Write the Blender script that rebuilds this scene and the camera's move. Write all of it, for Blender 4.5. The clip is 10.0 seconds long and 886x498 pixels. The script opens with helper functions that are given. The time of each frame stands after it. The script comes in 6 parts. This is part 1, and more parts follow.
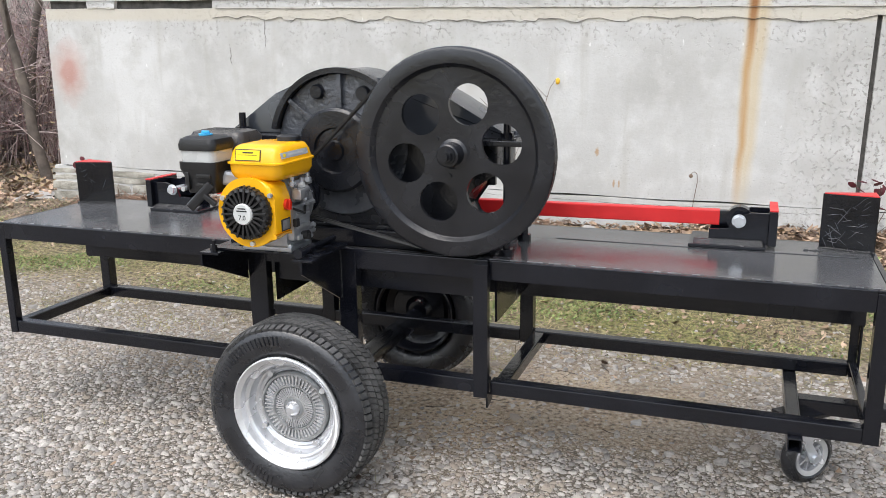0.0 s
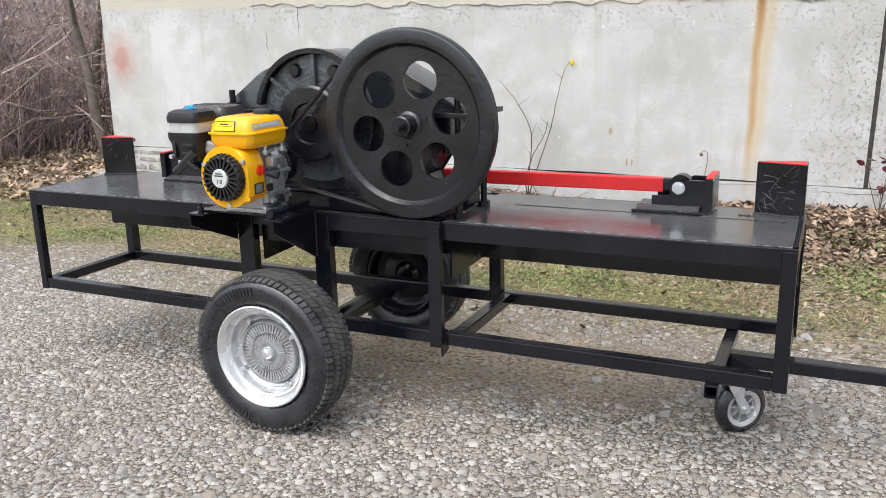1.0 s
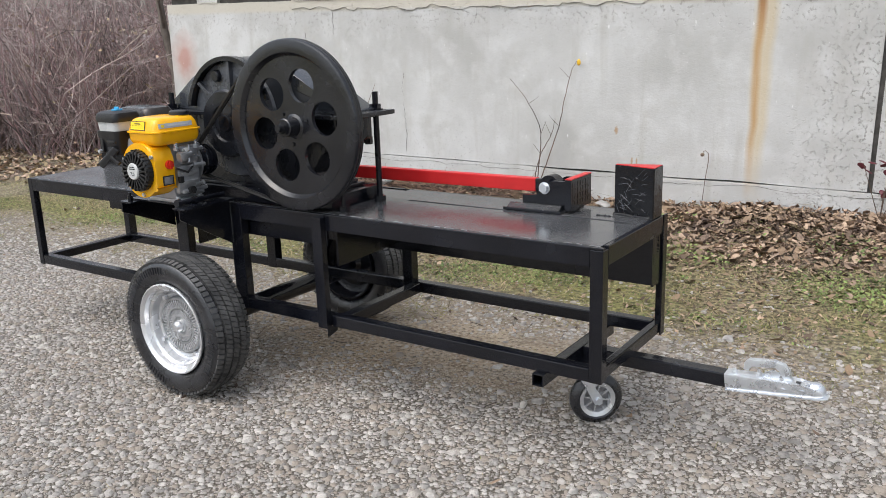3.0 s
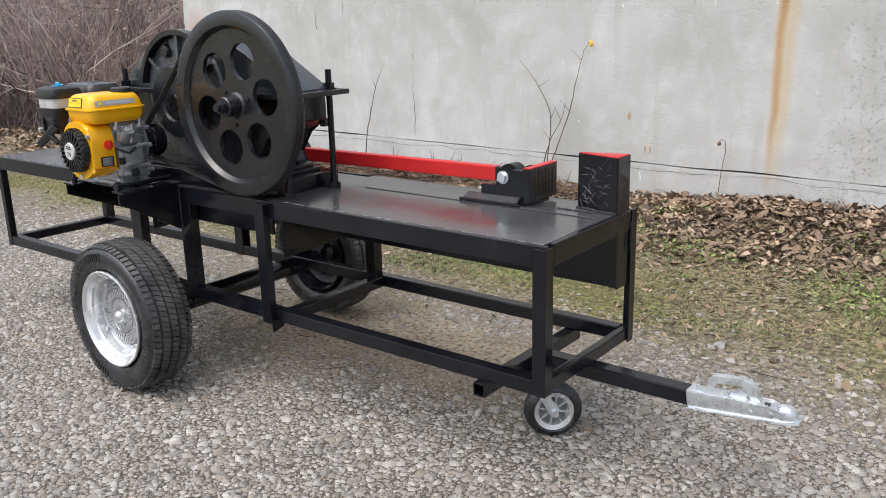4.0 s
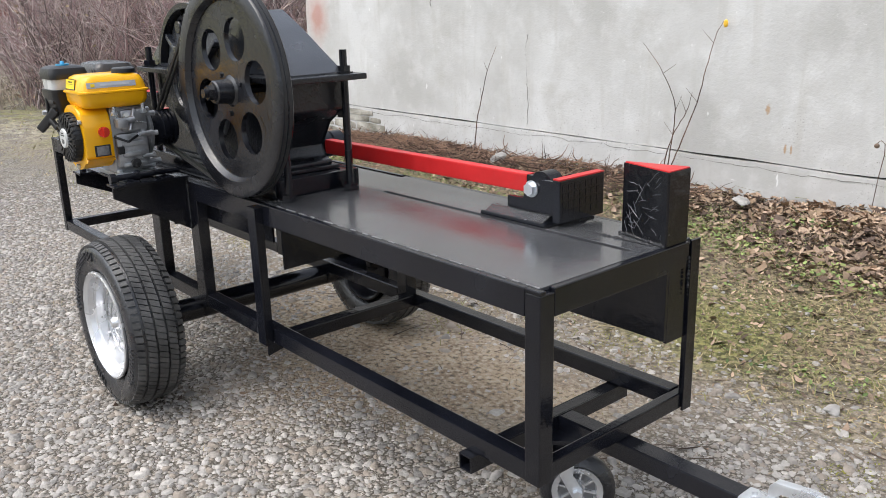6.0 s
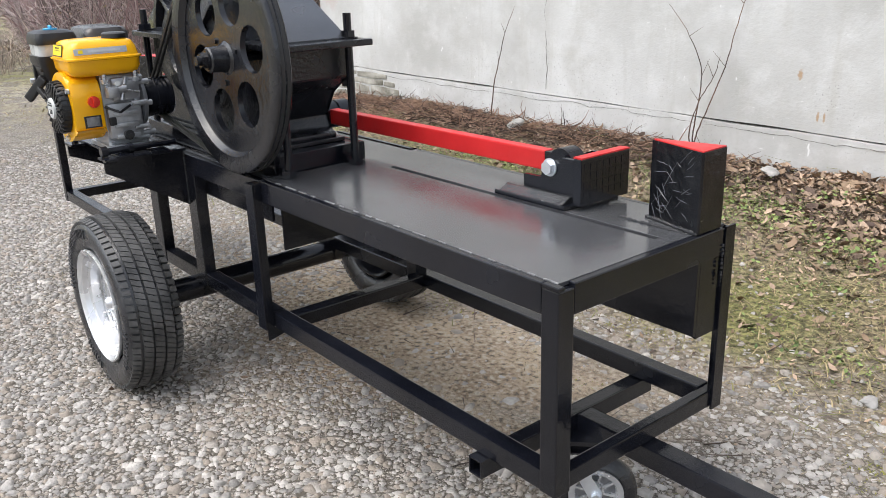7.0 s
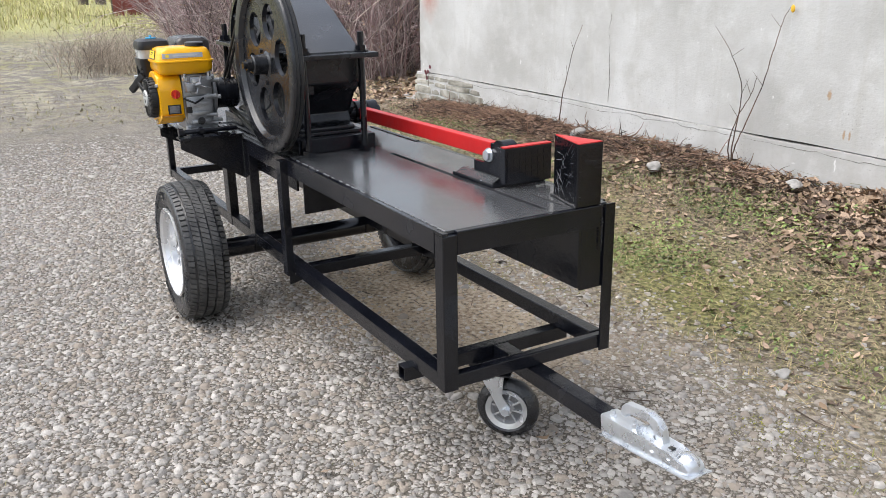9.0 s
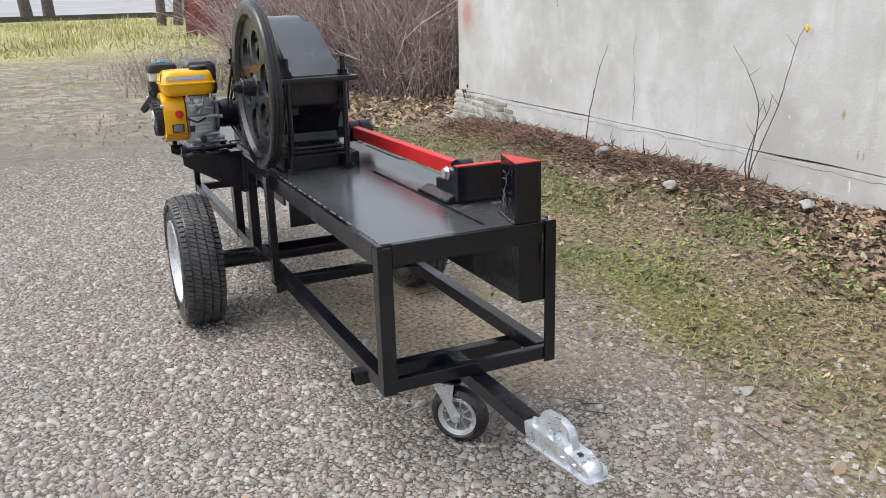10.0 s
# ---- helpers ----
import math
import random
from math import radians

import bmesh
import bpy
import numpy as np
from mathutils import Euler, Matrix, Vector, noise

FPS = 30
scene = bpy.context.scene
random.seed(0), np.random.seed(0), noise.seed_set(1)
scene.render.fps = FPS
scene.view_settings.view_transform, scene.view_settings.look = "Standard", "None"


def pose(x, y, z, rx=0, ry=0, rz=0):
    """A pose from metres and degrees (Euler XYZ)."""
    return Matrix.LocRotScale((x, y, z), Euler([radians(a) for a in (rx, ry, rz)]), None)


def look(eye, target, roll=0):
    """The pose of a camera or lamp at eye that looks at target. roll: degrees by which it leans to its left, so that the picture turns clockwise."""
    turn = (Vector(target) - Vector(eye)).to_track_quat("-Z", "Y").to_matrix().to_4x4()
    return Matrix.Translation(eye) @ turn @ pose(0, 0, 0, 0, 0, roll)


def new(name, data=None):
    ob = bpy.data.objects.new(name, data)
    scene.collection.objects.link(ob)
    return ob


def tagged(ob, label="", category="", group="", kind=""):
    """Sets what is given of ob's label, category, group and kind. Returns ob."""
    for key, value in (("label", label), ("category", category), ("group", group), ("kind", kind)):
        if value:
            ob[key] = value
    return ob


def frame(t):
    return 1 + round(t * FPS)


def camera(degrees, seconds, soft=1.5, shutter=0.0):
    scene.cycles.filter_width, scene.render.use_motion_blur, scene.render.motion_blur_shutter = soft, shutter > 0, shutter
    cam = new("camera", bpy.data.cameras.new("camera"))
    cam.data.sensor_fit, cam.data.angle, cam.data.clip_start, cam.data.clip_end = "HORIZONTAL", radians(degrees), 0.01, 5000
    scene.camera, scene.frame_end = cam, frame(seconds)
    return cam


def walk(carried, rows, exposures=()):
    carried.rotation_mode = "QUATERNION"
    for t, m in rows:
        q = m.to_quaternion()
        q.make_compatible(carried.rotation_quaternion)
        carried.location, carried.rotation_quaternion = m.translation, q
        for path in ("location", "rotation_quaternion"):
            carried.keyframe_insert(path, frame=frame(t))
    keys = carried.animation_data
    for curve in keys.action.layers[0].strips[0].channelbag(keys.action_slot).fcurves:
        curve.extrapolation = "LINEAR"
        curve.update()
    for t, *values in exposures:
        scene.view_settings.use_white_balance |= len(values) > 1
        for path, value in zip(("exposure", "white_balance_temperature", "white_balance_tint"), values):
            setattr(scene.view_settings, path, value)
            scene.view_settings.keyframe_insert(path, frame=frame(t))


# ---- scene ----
cam = camera(55.6, 10.0, 0.6)
PATH = [
    (0, (2.72, -2.39, 1.376), (2.047, -0.566, 0.906), -0.7),
    (0.5, (2.955, -2.479, 1.351), (2.198, -0.694, 0.859), -1.0),
    (1, (3.174, -2.509, 1.353), (2.348, -0.757, 0.856), -1.4),
    (1.5, (3.444, -2.403, 1.361), (2.527, -0.693, 0.878), -1.7),
    (2, (3.662, -2.364, 1.374), (2.656, -0.702, 0.899), -2.1),
    (2.5, (3.892, -2.368, 1.368), (2.829, -0.745, 0.883), -2.2),
    (3, (4.09, -2.28, 1.384), (2.993, -0.685, 0.881), -1.9),
    (3.2, (4.156, -2.204, 1.369), (3.044, -0.621, 0.862), -1.8),
    (4.5, (4.226, -1.675, 1.332), (2.967, -0.223, 0.78), -1.5),
    (5, (4.192, -1.493, 1.315), (2.843, -0.126, 0.757), -1.7),
    (6.3, (4.17, -1.099, 1.291), (2.696, 0.122, 0.709), -1.6),
    (6.5, (4.136, -1.07, 1.301), (2.669, 0.144, 0.69), -1.6),
    (7, (4.056, -1.035, 1.293), (2.587, 0.158, 0.645), -1.7),
    (7.5, (4.127, -1.01, 1.298), (2.631, 0.131, 0.619), -1.2),
    (8, (4.4, -0.946, 1.299), (2.845, 0.114, 0.622), -0.9),
    (8.5, (4.608, -0.968, 1.329), (3.003, 0.03, 0.675), -0.7),
    (9, (4.842, -0.997, 1.346), (3.192, -0.049, 0.729), -1.0),
    (9.5, (5.021, -0.962, 1.378), (3.329, -0.073, 0.788), -1.4),
    (10, (5.126, -0.742, 1.37), (3.388, 0.063, 0.794), -1.6),
]
EXPOSURES = [(0, 0.91), (1, 0.93), (2.5, 0.66), (4.5, 0.7), (5, 0.84), (6.5, 0.84), (7.5, 1.08), (8.5, 0.98), (10, 0.72)]
walk(cam, [(t, look(eye, target, roll)) for t, eye, target, roll in PATH], EXPOSURES)

# ---- world and light: an overcast autumn day ----
world = bpy.data.worlds.new("overcast_sky")
scene.world = world
world.use_nodes = True
wn, wl = world.node_tree.nodes, world.node_tree.links
sky = wn.new("ShaderNodeTexSky")
sky.sky_type, sky.sun_disc = "NISHITA", False
sky.sun_elevation, sky.sun_rotation = radians(68), radians(200)
sky.dust_density, sky.air_density = 4.0, 1.2
grey = wn.new("ShaderNodeHueSaturation")
grey.inputs["Saturation"].default_value = 0.48
wl.new(sky.outputs[0], grey.inputs["Color"])
wl.new(grey.outputs[0], wn["Background"].inputs[0])
wn["Background"].inputs[1].default_value = 0.15
sun = new("sun", bpy.data.lights.new("sun", "SUN"))
sun.data.energy, sun.data.angle, sun.data.color = 1.1, radians(70), (0.965, 0.985, 1.0)
sun.matrix_world = look((0, 0, 10), (1.0, 2.9, 5.2))

# ---- material helpers ----


def material(name, base, rough=0.5, metal=0.0, spread=0.12, scale=8.0, bump=0.1, bump_scale=60.0, detail=4.0, tint=None, island=0.0, spec=0.5, rough_spread=0.1, second=None):
    """Principled surface whose colour wanders between two tones at two scales, with fine relief and uneven gloss."""
    m = bpy.data.materials.new(name)
    m.use_nodes = True
    nodes, links = m.node_tree.nodes, m.node_tree.links
    bsdf = nodes["Principled BSDF"]
    co = nodes.new("ShaderNodeTexCoord")
    big, fine = nodes.new("ShaderNodeTexNoise"), nodes.new("ShaderNodeTexNoise")
    big.inputs["Scale"].default_value, fine.inputs["Scale"].default_value = scale, bump_scale
    big.inputs["Detail"].default_value, fine.inputs["Detail"].default_value = 3.0, detail
    links.new(co.outputs["Object"], big.inputs["Vector"])
    links.new(co.outputs["Object"], fine.inputs["Vector"])
    tone = nodes.new("ShaderNodeMix")
    tone.data_type = "RGBA"
    low = [c * (1 - spread) for c in base]
    high = list(tint) if tint else [min(1, c * (1 + spread)) for c in base]
    tone.inputs["A"].default_value, tone.inputs["B"].default_value = (*low, 1), (*high, 1)
    mix = nodes.new("ShaderNodeMath")
    mix.operation = "MULTIPLY_ADD"
    links.new(fine.outputs[0], mix.inputs[0])
    mix.inputs[1].default_value = 0.45
    span = nodes.new("ShaderNodeMapRange")
    span.inputs["From Min"].default_value, span.inputs["From Max"].default_value = 0.3, 0.7
    span.inputs["To Min"].default_value, span.inputs["To Max"].default_value = -0.2, 0.75
    links.new(big.outputs[0], span.inputs["Value"])
    links.new(span.outputs[0], mix.inputs[2])
    last = mix.outputs[0]
    if island:
        geo = nodes.new("ShaderNodeNewGeometry")
        add = nodes.new("ShaderNodeMath")
        add.operation = "MULTIPLY_ADD"
        links.new(geo.outputs["Random Per Island"], add.inputs[0])
        add.inputs[1].default_value = island
        less = nodes.new("ShaderNodeMath")
        less.operation = "SUBTRACT"
        less.inputs[1].default_value = island / 2
        links.new(last, less.inputs[0])
        links.new(less.outputs[0], add.inputs[2])
        last = add.outputs[0]
    tone.clamp_factor = True
    links.new(last, tone.inputs["Factor"])
    links.new(tone.outputs["Result"], bsdf.inputs["Base Color"])
    if island and second:
        pick = nodes.new("ShaderNodeMix")
        pick.data_type = "RGBA"
        cut = nodes.new("ShaderNodeMapRange")
        cut.inputs["From Min"].default_value, cut.inputs["From Max"].default_value = 0.62, 0.78
        wander = nodes.new("ShaderNodeMath")
        wander.operation = "FRACT"
        many = nodes.new("ShaderNodeMath")
        many.operation = "MULTIPLY"
        many.inputs[1].default_value = 17.3
        links.new(geo.outputs["Random Per Island"], many.inputs[0])
        links.new(many.outputs[0], wander.inputs[0])
        links.new(wander.outputs[0], cut.inputs["Value"])
        links.new(cut.outputs[0], pick.inputs["Factor"])
        links.new(tone.outputs["Result"], pick.inputs["A"])
        pick.inputs["B"].default_value = (*second, 1)
        links.new(pick.outputs["Result"], bsdf.inputs["Base Color"])
    gloss = nodes.new("ShaderNodeMapRange")
    gloss.inputs["From Min"].default_value, gloss.inputs["From Max"].default_value = 0.3, 0.7
    gloss.inputs["To Min"].default_value = max(0.03, rough - rough_spread)
    gloss.inputs["To Max"].default_value = min(1.0, rough + rough_spread)
    links.new(big.outputs[0], gloss.inputs["Value"])
    links.new(gloss.outputs[0], bsdf.inputs["Roughness"])
    bsdf.inputs["Metallic"].default_value = metal
    bsdf.inputs["Specular IOR Level"].default_value = spec
    if bump:
        relief = nodes.new("ShaderNodeBump")
        relief.inputs["Strength"].default_value, relief.inputs["Distance"].default_value = bump, 0.01
        links.new(fine.outputs[0], relief.inputs["Height"])
        links.new(relief.outputs[0], bsdf.inputs["Normal"])
    return m


BLACK = material("black_paint", (0.0058, 0.0066, 0.0102), 0.19, spread=0.35, scale=5, bump=0.08, bump_scale=45, spec=0.48)
CAST = material("black_painted_casting", (0.0075, 0.0083, 0.0115), 0.24, spread=0.3, scale=9, bump=0.16, bump_scale=110, tint=(0.014, 0.0152, 0.0195), spec=0.55)
WRAP = material("creased_black_film", (0.004, 0.0043, 0.006), 0.2, spread=0.2, scale=12, bump=0.3, bump_scale=22, spec=0.5)
# paler than the black film: the creases' sky glints are put into this colour
FOLDGLINT = material("film_fold_glint", (0.075, 0.078, 0.09), 0.22, spread=0.4, scale=30, bump=0)
# grey for highlights painted on the weld dashes, and for the rating label's field
DASH = material("weld_glint_and_label_grey", (0.16, 0.16, 0.165), 0.4, spread=0.5, scale=40, bump=0.2)
PLATE = material("table_plate_paint", (0.06, 0.061, 0.065), 0.2, spread=0.25, scale=4, bump=0.03, bump_scale=30, rough_spread=0.07, spec=1.0)
HOOD = material("smooth_black_sheet", (0.032, 0.036, 0.044), 0.19, spread=0.25, scale=6, bump=0.05, bump_scale=40, spec=1.0)
# the pale blue-grey tint paints the dark cover's sheen into its colour
COVER = material("sheen_cover_paint", (0.022, 0.025, 0.032), 0.3, spread=0.45, scale=14, bump=0.4, bump_scale=70, tint=(0.075, 0.083, 0.1), spec=0.8)
FLY = material("flywheel_paint", (0.0065, 0.0072, 0.0098), 0.23, spread=0.35, scale=7, bump=0.12, bump_scale=60, tint=(0.013, 0.014, 0.0182), spec=0.65)
RED = material("red_paint", (0.55, 0.018, 0.02), 0.42, spread=0.12, scale=9, bump=0.1, bump_scale=40)
YELLOW = material("yellow_enamel", (0.86, 0.43, 0.008), 0.18, spread=0.05, scale=6, bump=0.02, bump_scale=30)
PLASTIC = material("black_plastic", (0.012, 0.012, 0.013), 0.38, spread=0.2, scale=10, bump=0.1, bump_scale=150)
CLEAR = material("milky_plastic", (0.52, 0.53, 0.52), 0.3, spread=0.08, scale=10, bump=0.05)
ALLOY = material("cast_aluminium", (0.45, 0.46, 0.48), 0.4, metal=0.7, spread=0.2, scale=25, bump=0.07, bump_scale=160)
ZINC = material("zinc_plating", (0.66, 0.69, 0.73), 0.3, metal=0.78, spread=0.12, scale=18, bump=0.08, bump_scale=90)
SILVER = material("silver_wheel_paint", (0.72, 0.73, 0.75), 0.24, metal=0.65, spread=0.1, scale=14, bump=0.08, bump_scale=70)
CAPMETAL = material("dull_silver_cap", (0.4, 0.41, 0.42), 0.33, metal=0.7, spread=0.2, scale=20, bump=0.15, bump_scale=90)
RUBBER = material("tyre_rubber", (0.012, 0.0128, 0.0162), 0.28, spread=0.3, scale=10, bump=0.2, bump_scale=120, tint=(0.026, 0.0272, 0.032), spec=0.7)
# lighter than RUBBER, so that the groove shade between blocks is in the colours
TREAD = material("pale_tread_rubber", (0.04, 0.0405, 0.042), 0.55, spread=0.35, scale=12, bump=0.25, bump_scale=100, tint=(0.1, 0.099, 0.098), island=0.3)
TINNED = material("heat_tinted_steel", (0.05, 0.047, 0.046), 0.3, metal=0.2, spread=0.35, scale=18, bump=0.15, bump_scale=80)
BELT = material("rubber_belt", (0.018, 0.018, 0.018), 0.5, spread=0.2, scale=12, bump=0.05)
STICKER = material("grey_sticker", (0.42, 0.43, 0.46), 0.35, spread=0.06, scale=20, bump=0)
WARN = material("yellow_sticker", (0.85, 0.62, 0.01), 0.35, spread=0.04, scale=20, bump=0)
INK = material("print_black", (0.015, 0.015, 0.015), 0.5, spread=0.1, bump=0)
SWITCH = material("red_plastic", (0.62, 0.03, 0.015), 0.3, spread=0.06, bump=0)
BLUE = material("blue_plastic", (0.05, 0.35, 0.6), 0.35, spread=0.06, bump=0)
WELD = material("painted_weld", (0.012, 0.0128, 0.015), 0.17, spread=0.4, scale=60, bump=0.5, bump_scale=160, spec=0.7)
RUSTED = material("rusty_red_sheet", (0.2, 0.045, 0.035), 0.65, spread=0.35, scale=2, bump=0.2, bump_scale=15)
BARK = material("grey_bark", (0.12, 0.1, 0.085), 0.9, spread=0.4, scale=9, bump=0.9, bump_scale=35)
STEM = material("bare_stems", (0.3, 0.232, 0.225), 0.85, spread=0.6, scale=1.2, bump=0, island=1.2, tint=(0.66, 0.555, 0.535), second=(0.38, 0.255, 0.26))
CANE = material("pale_cane", (0.42, 0.35, 0.3), 0.8, spread=0.4, scale=2, bump=0, island=1.0, tint=(0.7, 0.6, 0.52))
HANGLEAF = material("fallen_leaves", (0.13, 0.075, 0.05), 0.75, spread=0.5, scale=3, bump=0.2, bump_scale=120, island=1.4, tint=(0.52, 0.37, 0.27), second=(0.36, 0.28, 0.16))
MOSS = material("moss_cushion", (0.15, 0.15, 0.03), 0.95, spread=0.4, scale=40, bump=0.8, bump_scale=220, tint=(0.32, 0.31, 0.07))
STONE = material("gravel_stone", (0.3, 0.284, 0.266), 0.85, spread=0.3, scale=30, bump=0.5, bump_scale=150, island=1.1, tint=(0.45, 0.425, 0.395), second=(0.28, 0.242, 0.203))
ROCK = material("pale_rock", (0.3, 0.29, 0.275), 0.85, spread=0.25, scale=20, bump=0.5, bump_scale=60)
LEAF = material("fallen_leaves", (0.14, 0.085, 0.06), 0.75, spread=0.55, scale=3, bump=0.2, bump_scale=120, island=1.2, tint=(0.46, 0.335, 0.24), second=(0.24, 0.165, 0.105))
DRYGRASS = material("dry_grass", (0.2, 0.155, 0.08), 0.85, spread=0.55, scale=2, bump=0, island=1.4, tint=(0.42, 0.34, 0.19), second=(0.18, 0.19, 0.065))
GREEN = material("green_grass", (0.1, 0.165, 0.04), 0.8, spread=0.45, scale=2, bump=0, island=1.0, tint=(0.27, 0.345, 0.115), second=(0.2, 0.19, 0.075))
YGRASS = material("yellow_green_grass", (0.36, 0.36, 0.11), 0.85, spread=0.4, scale=0.4, bump=0, island=1.0, tint=(0.66, 0.62, 0.28), second=(0.42, 0.37, 0.2))
STALK = material("dead_stalk", (0.095, 0.055, 0.04), 0.85, spread=0.6, scale=3, bump=0, island=1.3, tint=(0.32, 0.2, 0.14))
TWIG = material("dark_twigs", (0.06, 0.042, 0.032), 0.85, spread=0.4, scale=3, bump=0, island=0.9, tint=(0.17, 0.12, 0.09))
DEADWEED = material("dead_weed_stems", (0.24, 0.19, 0.15), 0.85, spread=0.5, scale=3, bump=0, island=1.0, tint=(0.56, 0.47, 0.38))
CASTERGREY = material("grey_caster_plastic", (0.16, 0.16, 0.165), 0.4, spread=0.15, scale=30, bump=0.05)
YLEAF = material("yellow_leaf", (0.7, 0.42, 0.03), 0.6, spread=0.1, bump=0)
DLEAF = material("dark_red_leaf", (0.12, 0.02, 0.03), 0.6, spread=0.2, bump=0)
ASPHALT = material("pale_asphalt", (0.3, 0.3, 0.31), 0.9, spread=0.15, scale=0.3, bump=0.2, bump_scale=20)
MOUND = material("dark_kerb", (0.08, 0.07, 0.055), 0.9, spread=0.3, scale=1, bump=0)
WHITE = material("white_car_paint", (0.6, 0.61, 0.62), 0.25, spread=0.05, bump=0)


def ground_material():
    """Packed gravel and dust that gives way to dry grass, moss and litter."""
    m = bpy.data.materials.new("gravel_yard")
    m.use_nodes = True
    nodes, links = m.node_tree.nodes, m.node_tree.links
    bsdf = nodes["Principled BSDF"]
    co = nodes.new("ShaderNodeTexCoord")

    def tex(kind, scale, detail=4.0):
        n = nodes.new(kind)
        n.inputs["Scale"].default_value = scale
        if "Detail" in n.inputs:
            n.inputs["Detail"].default_value = detail
        links.new(co.outputs["Object"], n.inputs["Vector"])
        return n

    def blend(f, a, b):
        n = nodes.new("ShaderNodeMix")
        n.data_type = "RGBA"
        links.new(f, n.inputs["Factor"]) if not isinstance(f, float) else None
        for key, v in (("A", a), ("B", b)):
            if isinstance(v, tuple):
                n.inputs[key].default_value = (*v, 1)
            else:
                links.new(v, n.inputs[key])
        return n.outputs["Result"]

    def ranged(v, a, b):
        n = nodes.new("ShaderNodeMapRange")
        n.inputs["From Min"].default_value, n.inputs["From Max"].default_value = a, b
        links.new(v, n.inputs["Value"])
        return n.outputs[0]

    def calc(op, a, b):
        n = nodes.new("ShaderNodeMath")
        n.operation = op
        for k, v in enumerate((a, b)):
            if isinstance(v, (int, float)):
                n.inputs[k].default_value = v
            else:
                links.new(v, n.inputs[k])
        return n.outputs[0]

    split = nodes.new("ShaderNodeSeparateXYZ")
    links.new(co.outputs["Object"], split.inputs[0])
    x, y = split.outputs[0], split.outputs[1]
    grain, cells, wide, mid = tex("ShaderNodeTexNoise", 90), tex("ShaderNodeTexVoronoi", 46), tex("ShaderNodeTexNoise", 0.9), tex("ShaderNodeTexNoise", 7)
    chips, seams, chip_seams = tex("ShaderNodeTexVoronoi", 105), tex("ShaderNodeTexVoronoi", 46), tex("ShaderNodeTexVoronoi", 105)
    for n in (seams, chip_seams):
        n.feature = "DISTANCE_TO_EDGE"

    def stones(cell, seam, wide_gap):
        tone = nodes.new("ShaderNodeSeparateColor")
        links.new(cell.outputs["Color"], tone.inputs[0])
        c = blend(tone.outputs[0], (0.23, 0.218, 0.2), (0.47, 0.448, 0.42))
        c = blend(calc("MULTIPLY", tone.outputs[1], 0.45), c, (0.36, 0.31, 0.265))
        # cell seams go dark: the shade of gaps between stones, painted in
        return blend(ranged(seam.outputs["Distance"], wide_gap * 0.25, wide_gap), (0.082, 0.071, 0.056), c)

    gravel = blend(ranged(tex("ShaderNodeTexNoise", 26).outputs[0], 0.53, 0.58), stones(cells, seams, 0.14), stones(chips, chip_seams, 0.13))
    gravel = blend(calc("MULTIPLY", ranged(grain.outputs[0], 0.55, 0.8), 0.4), gravel, (0.2, 0.182, 0.155))
    dust = blend(ranged(mid.outputs[0], 0.35, 0.65), (0.41, 0.32, 0.22), (0.27, 0.2, 0.135))
    crumbs = tex("ShaderNodeTexNoise", 48, 8.0)
    dust = blend(ranged(crumbs.outputs[0], 0.5, 0.62), dust, (0.44, 0.38, 0.3))
    dust = blend(ranged(crumbs.outputs[0], 0.46, 0.36), dust, (0.12, 0.095, 0.07))
    tuft = tex("ShaderNodeTexNoise", 34, 6.0)
    straw = blend(ranged(tuft.outputs[0], 0.4, 0.6), (0.065, 0.05, 0.03), (0.3, 0.245, 0.14))
    moss = blend(ranged(tuft.outputs[0], 0.4, 0.6), (0.075, 0.075, 0.025), (0.25, 0.235, 0.085))
    straw = blend(ranged(wide.outputs[0], 0.45, 0.6), straw, moss)
    # the grassy verge begins beyond the trailer and bends away behind it
    edge = calc("ADD", y, calc("MULTIPLY", calc("SUBTRACT", wide.outputs[0], 0.5), 1.6))
    edge = calc("ADD", edge, calc("MULTIPLY", calc("SUBTRACT", mid.outputs[0], 0.5), 0.5))
    under = calc("MULTIPLY", ranged(edge, 0.1, 0.5), ranged(calc("MULTIPLY", y, -1), -1.5, -0.7))
    under = calc("MULTIPLY", under, calc("MULTIPLY", ranged(x, 2.95, 2.5), ranged(x, -0.6, 0.6)))
    base = blend(under, gravel, dust)
    soil = blend(ranged(tuft.outputs[0], 0.38, 0.62), (0.12, 0.097, 0.072), (0.31, 0.265, 0.21))
    base = blend(ranged(edge, 0.85, 1.3), base, soil)
    base = blend(ranged(edge, 1.2, 1.75), base, straw)
    damp = blend(ranged(edge, 2.0, 2.7), base, blend(ranged(tuft.outputs[0], 0.4, 0.62), (0.08, 0.062, 0.045), (0.29, 0.22, 0.16)))
    pale = blend(ranged(tuft.outputs[0], 0.4, 0.6), (0.24, 0.22, 0.15), (0.45, 0.415, 0.32))
    pale = blend(ranged(wide.outputs[0], 0.46, 0.6), pale, (0.25, 0.24, 0.125))
    pale = blend(ranged(tex("ShaderNodeTexNoise", 5.5, 6.0).outputs[0], 0.47, 0.55), pale, gravel)
    pale = blend(ranged(tex("ShaderNodeTexNoise", 13, 6.0).outputs[0], 0.58, 0.64), pale, (0.16, 0.13, 0.085))
    drift = calc("ADD", x, calc("MULTIPLY", calc("SUBTRACT", wide.outputs[0], 0.5), 7.0))
    far = blend(calc("MULTIPLY", ranged(drift, -2.5, -8.0), ranged(mid.outputs[0], 0.15, 0.55)), damp, pale)
    far = blend(ranged(drift, -14, -18), far, (0.34, 0.33, 0.15))
    links.new(far, bsdf.inputs["Base Color"])
